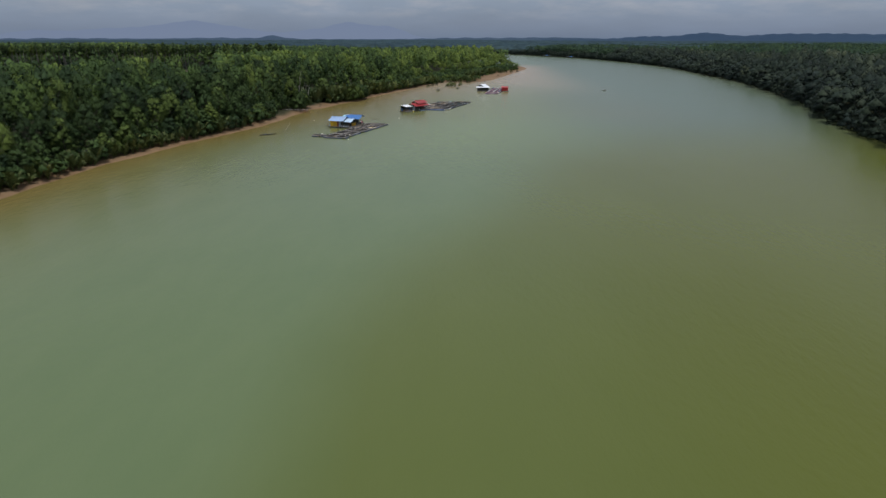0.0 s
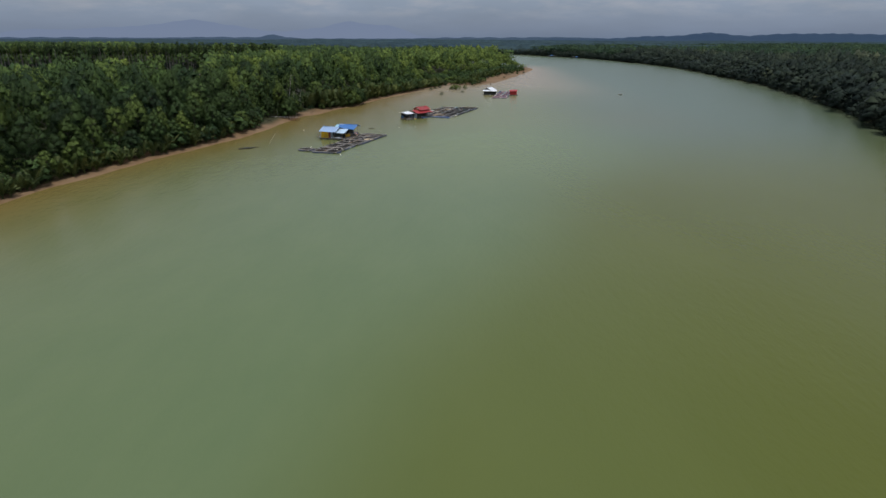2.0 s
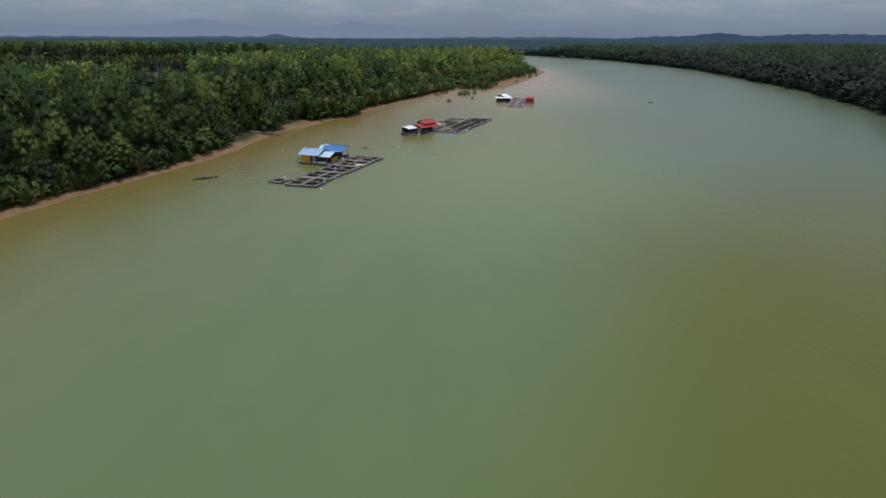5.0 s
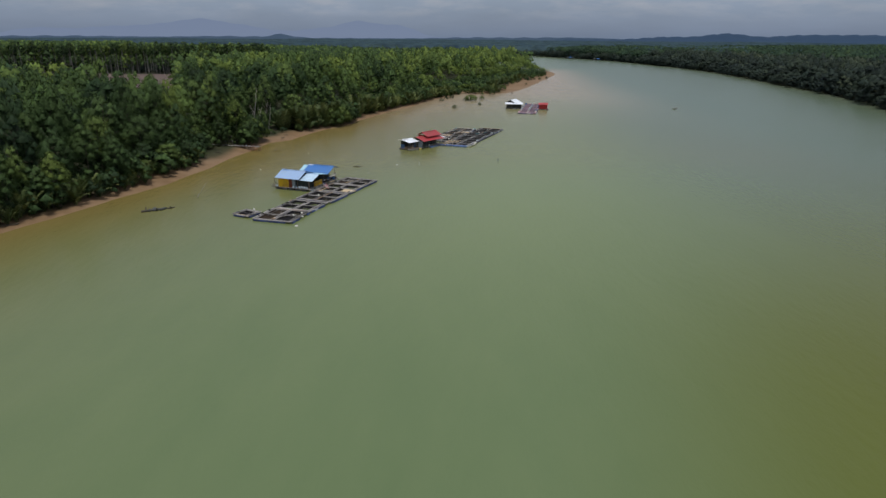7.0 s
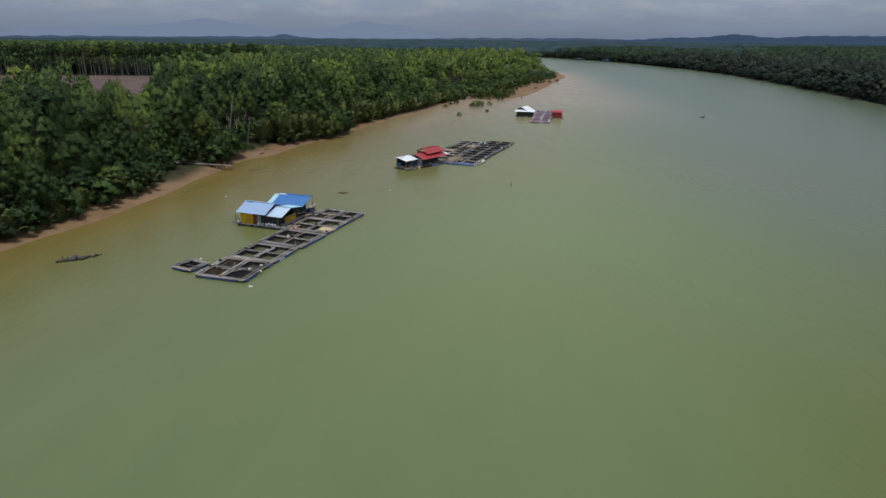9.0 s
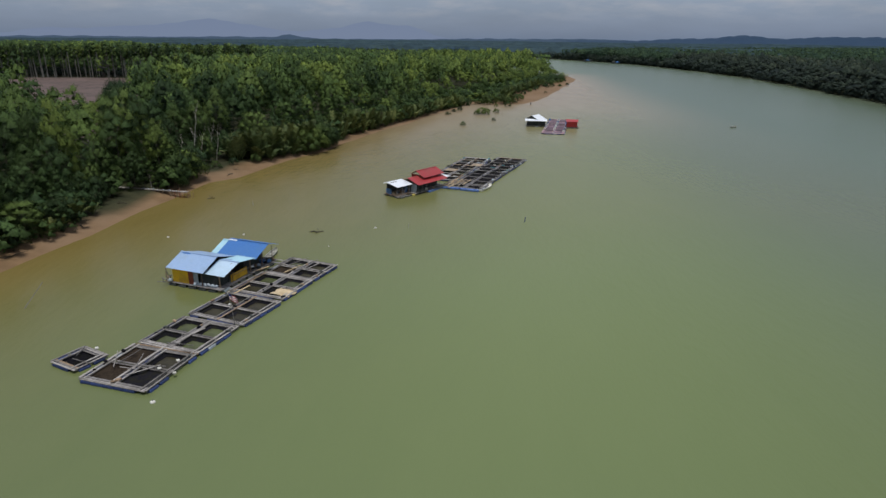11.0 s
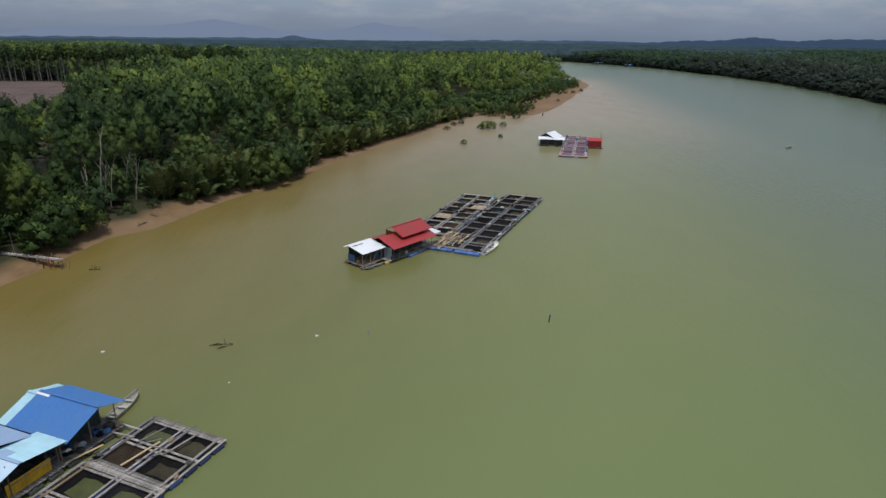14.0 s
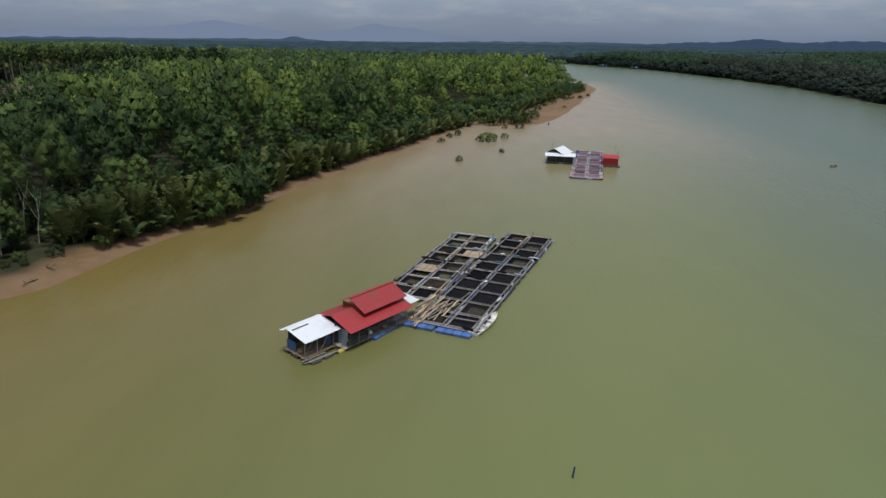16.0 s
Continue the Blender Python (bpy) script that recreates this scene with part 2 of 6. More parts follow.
# Paler, bluer copy of the hill colour, with thicker haze painted in.
HILL_HAZE = surface("haze_tinted_rise", (0.034, 0.058, 0.096), (0.042, 0.070, 0.112), (0.038, 0.064, 0.106), 0.02, 0.004, 0.95, bump=0, vary=0, spec=0.1, object_space=False)

# ground: mud at the water's edge, dark litter and grass further in
GROUND, nodes, links, p = node_mat("river_mud_and_litter")
geo = nodes.new("ShaderNodeNewGeometry")
att = nodes.new("ShaderNodeAttribute")
att.attribute_name = "shore"
f1, r1 = noise_out(nodes, links, 0.35, 6, 0.65, geo.outputs["Position"])
f2, _ = noise_out(nodes, links, 0.05, 4, 0.6, geo.outputs["Position"])
mud = mix_col(nodes, links, f1, (0.128, 0.080, 0.041), (0.192, 0.124, 0.068))
mud = mix_col(nodes, links, f2, mud, (0.198, 0.133, 0.082))
litter = mix_col(nodes, links, f1, (0.022, 0.026, 0.013), (0.042, 0.044, 0.022))
att2 = nodes.new("ShaderNodeAttribute")
att2.attribute_name = "field"
fieldc = mix_col(nodes, links, f2, (0.120, 0.088, 0.080), (0.034, 0.026, 0.025))
fieldc = mix_col(nodes, links, f1, fieldc, (0.135, 0.100, 0.092))
col = mix_col(nodes, links, att.outputs["Fac"], litter, mud)
col = mix_col(nodes, links, att2.outputs["Fac"], col, fieldc)
links.new(col, p.inputs["Base Color"])
p.inputs["Roughness"].default_value, p.inputs["Specular IOR Level"].default_value = 0.75, 0.14
bn = nodes.new("ShaderNodeBump")
bn.inputs["Strength"].default_value, bn.inputs["Distance"].default_value = 0.5, 0.15
links.new(r1, bn.inputs["Height"])
links.new(bn.outputs[0], p.inputs["Normal"])

# water: green silt-laden river, browner in the shallows
WATER, nodes, links, p = node_mat("silty_green_river_water")
geo = nodes.new("ShaderNodeNewGeometry")
silt, pale = nodes.new("ShaderNodeAttribute"), nodes.new("ShaderNodeAttribute")
silt.attribute_name, pale.attribute_name = "silt", "pale"
mp = nodes.new("ShaderNodeMapping")
mp.inputs["Rotation"].default_value = (0, 0, radians(-20))
mp.inputs["Scale"].default_value = (1.0, 0.4, 1.0)
links.new(geo.outputs["Position"], mp.inputs[0])
f1, _ = noise_out(nodes, links, 0.022, 5, 0.55, mp.outputs[0], 0.3, 0.7)
f2, _ = noise_out(nodes, links, 0.12, 5, 0.6, mp.outputs[0], 0.3, 0.7)
# Olive for water under the cloud shadow, paler for lit water: shade as colour.
deep = mix_col(nodes, links, f1, (0.077, 0.091, 0.009), (0.091, 0.107, 0.016))
paler = mix_col(nodes, links, f2, (0.101, 0.146, 0.068), (0.113, 0.156, 0.074))
col = mix_col(nodes, links, pale.outputs["Fac"], deep, paler)
brown = mix_col(nodes, links, f2, (0.149, 0.113, 0.033), (0.173, 0.129, 0.043))
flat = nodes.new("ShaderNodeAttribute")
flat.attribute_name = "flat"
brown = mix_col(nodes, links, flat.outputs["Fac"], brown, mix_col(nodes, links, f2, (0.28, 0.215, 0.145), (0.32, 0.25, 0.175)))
# The sky's grey sheen on distant water, mixed in as base colour.
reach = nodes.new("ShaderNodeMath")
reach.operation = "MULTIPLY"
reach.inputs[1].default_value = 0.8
sky_sheen = nodes.new("ShaderNodeAttribute")
sky_sheen.attribute_name = "sky_sheen"
links.new(sky_sheen.outputs["Fac"], reach.inputs[0])
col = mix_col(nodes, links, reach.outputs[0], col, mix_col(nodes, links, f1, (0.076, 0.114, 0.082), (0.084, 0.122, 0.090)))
midstream = nodes.new("ShaderNodeAttribute")
midstream.attribute_name = "midstream"
col = mix_col(nodes, links, midstream.outputs["Fac"], col, mix_col(nodes, links, f1, (0.150, 0.194, 0.078), (0.164, 0.208, 0.090)))
col = mix_col(nodes, links, silt.outputs["Fac"], col, brown)
links.new(col, p.inputs["Base Color"])
p.inputs["Roughness"].default_value, p.inputs["IOR"].default_value = 0.25, 1.33
p.inputs["Specular IOR Level"].default_value = 0.45
wv, raw1 = noise_out(nodes, links, 0.9, 4, 0.6, mp.outputs[0])
wv2, raw2 = noise_out(nodes, links, 0.12, 3, 0.5, mp.outputs[0])
bn = nodes.new("ShaderNodeBump")
bn.inputs["Strength"].default_value, bn.inputs["Distance"].default_value = 0.5, 0.12
links.new(raw1, bn.inputs["Height"])
bn2 = nodes.new("ShaderNodeBump")
bn2.inputs["Strength"].default_value, bn2.inputs["Distance"].default_value = 0.2, 0.5
links.new(raw2, bn2.inputs["Height"])
links.new(bn.outputs[0], bn2.inputs["Normal"])
links.new(bn2.outputs[0], p.inputs["Normal"])

# ---- plan of the river ----
LEFT_BANK = [(-600, -118), (0, -104), (60, -101), (120, -95.5), (150, -92.8), (168, -91), (180, -88), (200, -83.5), (208, -80), (221, -75.8), (230, -73), (242, -70), (250, -68.6),
             (260, -66.8), (270, -65.3), (279, -64), (291, -62.5), (300, -62), (305, -57.5), (314, -55), (324, -52.4), (330, -49.3), (341, -44.2), (350, -42.5), (360, -41),
             (375, -36), (402, -27), (420, -20), (450, -11), (471, -2), (481, 3), (488, 22), (495, 34), (512, 42), (531, 47.5), (550, 54), (572, 60.5), (600, 69), (625, 76),
             (655, 85), (685, 92.5), (710, 98), (728, 99.5), (756, 97), (850, 62), (950, 15), (1050, -70), (1180, -260), (1300, -700)]
RIGHT_BANK = [(-600, 40), (0, 108), (100, 126), (198, 148), (251, 164), (323, 193), (385, 211), (450, 229), (508, 241), (611, 254), (683, 265),
              (770, 272), (870, 268), (930, 263), (1000, 255), (1073, 241), (1130, 222), (1200, 194), (1300, 146), (1380, 70), (1440, -60), (1520, -300), (1600, -700)]
RIVER = np.array([(x, y) for y, x in LEFT_BANK] + [(x, y) for y, x in RIGHT_BANK[::-1]], float)


def river_distance(x, y):
    """Metres from the water's edge: plus on land, minus in the river."""
    x, y = np.asarray(x, float), np.asarray(y, float)
    best = np.full(x.shape, 1e18)
    inside = np.zeros(x.shape, bool)
    for (ax, ay), (bx, by) in zip(RIVER, np.roll(RIVER, -1, 0)):
        dx, dy = bx - ax, by - ay
        s = np.clip(((x - ax) * dx + (y - ay) * dy) / (dx * dx + dy * dy), 0, 1)
        best = np.minimum(best, (x - ax - s * dx) ** 2 + (y - ay - s * dy) ** 2)
        if dy:
            inside ^= ((ay > y) != (by > y)) & (x < ax + (y - ay) * dx / dy)
    return np.where(inside, -1, 1) * np.sqrt(best)


def left_edge(y):
    return np.interp(y, [a for a, _ in LEFT_BANK], [b for _, b in LEFT_BANK])


def ripple(x, y, s):
    """A smooth, uneven field between about -1 and 1."""
    return (np.sin(x / s + 1.7 * np.sin(y / (1.9 * s))) + np.sin(y / (1.3 * s) + 1.3 * np.sin(x / (2.3 * s) + 2.0)) + 0.6 * np.sin((x + y) / (0.61 * s) + 0.4)) / 2.6


def smooth01(v):
    v = np.clip(v, 0, 1)
    return v * v * (3 - 2 * v)


def field_mask(x, y):
    """The cleared, muddy field behind the trees."""
    edge = np.minimum(np.minimum(y - 350 - 50 * smooth01((-138 - x) / 30), 645 - y + 0.05 * (x + 300)), np.minimum(x + 560, -112 - 0.39 * np.maximum(y - 340, 0) - x))
    return smooth01(edge / 10 + 0.5 + 0.3 * ripple(x, y, 14))


def ground_height(x, y):
    d = river_distance(x, y) + 1.0 * ripple(x, y, 7)
    flat = smooth01((y - 425) / 60) * smooth01((730 - y) / 25) * (x < 130)     # mudflats towards the point
    slope = 0.16 - 0.118 * flat + 0.25 * (x > 100)
    z = np.where(d > 0, np.minimum(d * slope, 1.0 + 0.25 * ripple(x, y, 30)), np.maximum(d * 0.25, -3.0))
    z = np.where((d > 0) & (d < 3), np.maximum(z, d * slope), z)
    run = np.clip((y - 470) / 58, 0, 1)                                        # a tidal channel behind the mud bar
    side = np.abs(x - (-3 + 29 * run) - 1.5 * np.sin(y / 6)) + 40 * (np.abs(y - 499) > 29)
    return z - 0.9 * smooth01((4.5 - side) / 4)


def grid_object(name, xs, ys, height, material, attrs=()):
    gx, gy = np.meshgrid(xs, ys)
    gx, gy = gx.ravel(), gy.ravel()
    gz = height(gx, gy)
    n, m = len(xs), len(ys)
    a = (np.arange(n - 1)[None, :] + n * np.arange(m - 1)[:, None]).ravel()
    quads = np.stack([a, a + 1, a + n + 1, a + n], 1)
    me = mesh_from(name, np.stack([gx, gy, gz], 1), quads, material, True)
    for key, fn in attrs:
        at = me.attributes.new(key, "FLOAT", "POINT")
        at.data.foreach_set("value", np.asarray(fn(gx, gy), np.float32))
    return new(name, me)


def mesh_from(name, verts, quads, material, smooth=False):
    me = bpy.data.meshes.new(name)
    me.vertices.add(len(verts))
    me.vertices.foreach_set("co", np.ascontiguousarray(verts, np.float32).ravel())
    me.loops.add(quads.size)
    me.loops.foreach_set("vertex_index", np.ascontiguousarray(quads, np.int32).ravel())
    me.polygons.add(len(quads))
    me.polygons.foreach_set("loop_start", np.arange(len(quads), dtype=np.int32) * quads.shape[1])
    if smooth:
        me.polygons.foreach_set("use_smooth", np.ones(len(quads), bool))
    me.materials.append(material)
    me.update(calc_edges=True)
    return me


def steps(*runs):
    out = [runs[0][0]]
    for a, b, s in runs:
        out += list(np.linspace(a, b, max(2, int(round((b - a) / s)) + 1))[1:])
    return np.array(out)


# ---- ground, water, distance ----
def shore_mask(x, y):
    d = river_distance(x, y)
    wide = 7 + 7 * smooth01((y - 430) / 50) + 14 * smooth01((y - 478) / 16) * smooth01((690 - y) / 60) + 2.5 * ripple(x, y, 6)
    return smooth01((wide - d) / 3) * ((x < 100) & (y < 740))


gxs = steps((-4700, -1300, 340), (-1300, -400, 60), (-400, -130, 9), (-130, 110, 3.0), (110, 300, 8), (300, 1300, 50), (1300, 4700, 340))
gys = steps((-900, 60, 40), (60, 110, 6), (110, 700, 3.2), (700, 900, 9), (900, 1700, 25), (1700, 4900, 200))
ground = tagged(grid_object("ground", gxs, gys, ground_height, GROUND, (("shore", shore_mask), ("field", field_mask))),
                "brown tidal mud bank and dark forest floor", "ground", kind="structure")


def silt_amount(x, y):
    d = -river_distance(x, y)
    side = smooth01((110 - x + 0.05 * y) / 60) * smooth01((840 - y) / 80)                      # the left shore is the shallow one
    reach = 25 + 12 * ripple(x, y, 45) + 20 * smooth01((y - 60) / 110) + 62 * smooth01((y - 228) / 62) + 34 * smooth01((y - 330) / 100)
    near = np.exp(-(np.maximum(d, 0) / np.maximum(reach * 0.6, 6)) ** 1.2)
    right = 0.20 * np.exp(-np.maximum(d, 0) / 6)
    return np.clip(0.96 * near * side + right * (1 - side), 0, 1)


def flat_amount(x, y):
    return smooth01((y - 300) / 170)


def sky_sheen_amount(x, y):
    """Grey sky reflection put into the colour upriver and along the far shore."""
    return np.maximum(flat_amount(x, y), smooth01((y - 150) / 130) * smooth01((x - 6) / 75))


def cloud_lit_amount(x, y):
    # Edge of a cloud shadow painted into the water: darker to its right.
    edge = np.interp(y, [-50, 20, 36, 60, 84, 120, 170, 240, 330, 420], [-22, -20, -19, -17, -8, 8, 34, 66, 110, 160])
    return 0.34 - 0.33 * smooth01(x / 45) + 0.66 * smooth01((edge - x) / (10 + 0.18 * np.abs(y)) + 0.5 + 0.35 * ripple(x, y, 30)) * (1 - 0.5 * smooth01((y - 150) / 120) * smooth01((30 - x) / 60))


def midstream_amount(x, y):
    """A paler, yellower tongue of water down the middle of the bend."""
    mid = 3 + 0.15 * (y - 180) + 8 * ripple(x, y, 70)
    return 0.74 * smooth01((y - 140) / 90) * np.exp(-((x - mid) / 36) ** 2) * (1 - 0.6 * smooth01((y - 420) / 200))


wxs = steps((-720, -140, 40), (-140, 300, 6), (300, 420, 40))
wys = steps((-600, 0, 40), (0, 460, 6), (460, 800, 8), (800, 1640, 25))
water = tagged(grid_object("water", wxs, wys, lambda x, y: 0 * x, WATER, (("silt", silt_amount), ("pale", cloud_lit_amount), ("flat", flat_amount), ("sky_sheen", sky_sheen_amount), ("midstream", midstream_amount))),
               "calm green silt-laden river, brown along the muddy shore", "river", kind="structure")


def ridge_object(name, label, centre_az, span, distance, depth, profile, material, n=120):
    """A wooded ridge far off: a sheet that rises to the profile and falls behind it."""
    az = np.linspace(centre_az - span / 2, centre_az + span / 2, n)
    tops = np.array([profile(a) for a in az])
    rows = []
    for k, (dd, f) in enumerate(((-1.0, 0.0), (-0.6, 0.45), (-0.25, 0.85), (0, 1.0), (0.5, 0.6), (1.0, 0.0))):
        r = distance + dd * depth
        rows.append(np.stack([r * np.sin(np.radians(az)), r * np.cos(np.radians(az)), 12 + (tops - 12) * f], 1))
    v = np.concatenate(rows)
    a = (np.arange(n - 1)[None, :] + n * np.arange(len(rows) - 1)[:, None]).ravel()
    me = mesh_from(name, v, np.stack([a, a + 1, a + n + 1, a + n], 1), material, True)
    return tagged(new(name, me), label, "hill", kind="structure")


def bumps(a, peaks, base):
    return base + sum(h * math.exp(-((a - c) / w) ** 2) for c, w, h in peaks)


ridge_object("distant_hill", "wooded hills far beyond the river, blue haze in their colour", 26, 34, 4000, 420,
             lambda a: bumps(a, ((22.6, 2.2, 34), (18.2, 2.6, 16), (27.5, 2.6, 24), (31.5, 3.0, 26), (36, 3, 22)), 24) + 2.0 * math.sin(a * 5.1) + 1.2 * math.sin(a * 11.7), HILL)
ridge_object("distant_hill", "low wooded rise on the horizon, pale blue haze in its colour", -8, 62, 4300, 300,
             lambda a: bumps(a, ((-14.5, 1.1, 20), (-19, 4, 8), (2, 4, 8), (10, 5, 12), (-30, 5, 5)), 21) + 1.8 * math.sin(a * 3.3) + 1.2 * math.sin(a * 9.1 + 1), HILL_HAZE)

# faint mountains, a plain glowing backdrop with haze put into its colour
MOUNTAIN, nodes, links, p = node_mat("glowing_haze_mountains")
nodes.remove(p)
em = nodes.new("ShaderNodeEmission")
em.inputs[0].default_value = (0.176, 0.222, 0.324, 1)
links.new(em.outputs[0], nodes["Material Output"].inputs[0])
mz = np.linspace(-37, 2, 160)
mh = np.array([bumps(a, ((-20.5, 2.2, 95), (-24.5, 3.5, 70), (-17.2, 2.0, 55), (-14.6, 2.0, 30), (-8.2, 2.6, 100), (-4.6, 2.2, 68), (-31, 4, 45), (-11.6, 1.6, 40)), 28)
               + 5 * math.sin(a * 1.3) + 2 * math.sin(a * 3.9 + 1) for a in mz])
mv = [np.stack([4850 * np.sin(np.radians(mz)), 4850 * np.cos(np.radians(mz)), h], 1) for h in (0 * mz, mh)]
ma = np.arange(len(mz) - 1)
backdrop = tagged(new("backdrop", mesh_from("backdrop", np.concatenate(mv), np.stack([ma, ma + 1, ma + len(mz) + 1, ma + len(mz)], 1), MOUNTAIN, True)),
                  "faint blue-grey glowing mountains, haze put into their colour", "mountains", kind="structure")

# ---- plants: arrays of leaves ----
rng = np.random.default_rng(7)
ICO_V = np.array([(0, 0, 1)] + [(0.894 * math.cos(a), 0.894 * math.sin(a), 0.447) for a in np.arange(5) * math.tau / 5]
                 + [(0.894 * math.cos(a), 0.894 * math.sin(a), -0.447) for a in (np.arange(5) + 0.5) * math.tau / 5] + [(0, 0, -1)])
ICO_F = [(0, i + 1, (i + 1) % 5 + 1) for i in range(5)] + [(i + 1, i + 6, (i + 1) % 5 + 1) for i in range(5)] \
    + [(i + 6, (i + 1) % 5 + 6, (i + 1) % 5 + 1) for i in range(5)] + [(11, (i + 1) % 5 + 6, i + 6) for i in range(5)]

OCT_V = np.array([(1, 0, 0), (0, 1, 0), (-1, 0, 0), (0, -1, 0), (0, 0, 1)]) * 1.12
OCT_F = [(0, 1, 4), (1, 2, 4), (2, 3, 4), (3, 0, 4)]


def leaf_sprays(points, normals, size, r):
    """Long, folded leaf sprays at the points, lying along the surface of their clump."""
    n = len(points)
    nrm = normals + r.normal(0, 0.24, (n, 3))
    nrm /= np.linalg.norm(nrm, axis=1, keepdims=True) + 1e-9
    t = r.normal(0, 0.7, (n, 3)) - (0, 0, 0.35)
    t -= nrm * (t * nrm).sum(1, keepdims=True)
    t /= np.linalg.norm(t, axis=1, keepdims=True) + 1e-9
    b = np.cross(nrm, t)
    s = size * r.uniform(0.6, 1.35, (n, 1))
    fold = nrm * s * r.uniform(0.0, 0.3, (n, 1))
    v = np.stack([points - t * s * 0.72 - fold * 0.6, points - b * s * 0.35 + fold * 0.5, points + t * s * 0.72 - fold * 0.6, points + b * s * 0.35 + fold * 0.5], 1).reshape(-1, 3)
    q = np.arange(4 * n).reshape(-1, 4)
    return v, q


def crown(r, height, radius, base, lobes, sprays, size, core=True, low=False, tuft=0.30, peak=0.35):
    """An egg-shaped crown of rounded clumps, each a leafy mass with sprays all over it. Returns vertices, quads (a core's triangles repeat a corner) and normals."""
    mid, half = base + 0.42 * (height - base), 0.58 * (height - base)
    i = np.arange(lobes)
    z = -0.62 + 1.6 * (i + 0.5) / lobes
    a = i * 2.39996 + r.uniform(-0.5, 0.5, lobes)
    flat = np.sqrt(np.maximum(0.0, 1 - z * z)) * (1 - peak * np.clip(z, 0, 1))
    out = np.stack([np.cos(a) * flat, np.sin(a) * flat, z], 1)
    far = r.uniform(0.58, 0.92, (lobes, 1))
    rs = radius * tuft * r.uniform(0.72, 1.28, lobes)
    cs = out * far * (radius, radius, half) + (0, 0, mid)
    cs[:, 2] = np.minimum(cs[:, 2], height - rs * 0.8)
    out = out * (1, 1, 0.9) + (0, 0, 0.25)
    out /= np.linalg.norm(out, axis=1, keepdims=True)
    k = r.choice(lobes, sprays, p=rs ** 2 / (rs ** 2).sum())
    d = r.normal(0, 1, (sprays, 3))
    d /= np.linalg.norm(d, axis=1, keepdims=True)
    d += 0.75 * out[k]
    d /= np.linalg.norm(d, axis=1, keepdims=True)
    rad = rs[k][:, None] * r.uniform(0.82, 1.18, (sprays, 1))
    v, q = leaf_sprays(cs[k] + d * rad * (1, 1, 0.92), d, size, r)
    nv = np.repeat(0.9 * d + 0.6 * out[k] + r.normal(0, 0.12, d.shape), 4, 0) + r.normal(0, 0.10, (len(v), 3))
    if core:
        vs, qs, ns, o = [v], [q], [nv], len(v)
        tri = np.array(OCT_F if low else ICO_F)
        ball = OCT_V if low else ICO_V
        for c, s, o_dir in zip(cs, rs, out):
            vs.append(c + ball * s * (0.74, 0.74, 0.70) * r.uniform(0.88, 1.08, (len(ball), 1)))
            qs.append(np.concatenate([tri, tri[:, 2:]], 1) + o)
            ns.append(0.9 * ball / np.linalg.norm(ball, axis=1, keepdims=True) + 0.6 * o_dir)
            o += len(ball)
        v, q, nv = np.concatenate(vs), np.concatenate(qs), np.concatenate(ns)
    return v, q, nv / np.linalg.norm(nv, axis=1, keepdims=True)


def clean_quads(name, v, q, nv, material):
    """A mesh from quads of which some repeat their last corner (triangles)."""
    tri = q[:, 2] == q[:, 3]
    me = bpy.data.meshes.new(name)
    sizes = np.where(tri, 3, 4)
    flat = q.ravel()[np.stack([np.ones_like(tri), np.ones_like(tri), np.ones_like(tri), ~tri], 1).ravel()]
    me.vertices.add(len(v))
    me.vertices.foreach_set("co", np.ascontiguousarray(v, np.float32).ravel())
    me.loops.add(len(flat))
    me.loops.foreach_set("vertex_index", np.ascontiguousarray(flat, np.int32))
    me.polygons.add(len(q))
    me.polygons.foreach_set("loop_start", np.concatenate([[0], np.cumsum(sizes)[:-1]]).astype(np.int32))
    me.polygons.foreach_set("use_smooth", np.ones(len(q), bool))
    me.materials.append(material)
    me.update(calc_edges=True)
    if nv is not None:
        me.normals_split_custom_set_from_vertices(np.asarray(nv, np.float32))
    return me


def limb(v, q, a, b, ra, rb, sides=6):
    """A tapered, straight limb between two points, added to the lists."""
    a, b = np.array(a, float), np.array(b, float)
    d = (b - a) / np.linalg.norm(b - a)
    s = np.cross(d, (0.3, 0.9, 0.2))
    s /= np.linalg.norm(s)
    t = np.cross(d, s)
    o = sum(len(x) for x in v)
    ang = np.arange(sides) * math.tau / sides
    ring = np.cos(ang)[:, None] * s + np.sin(ang)[:, None] * t
    v.append(np.concatenate([a + ring * ra, b + ring * rb]))
    i = np.arange(sides)
    q.append(np.stack([i, (i + 1) % sides, (i + 1) % sides + sides, i + sides], 1) + o)


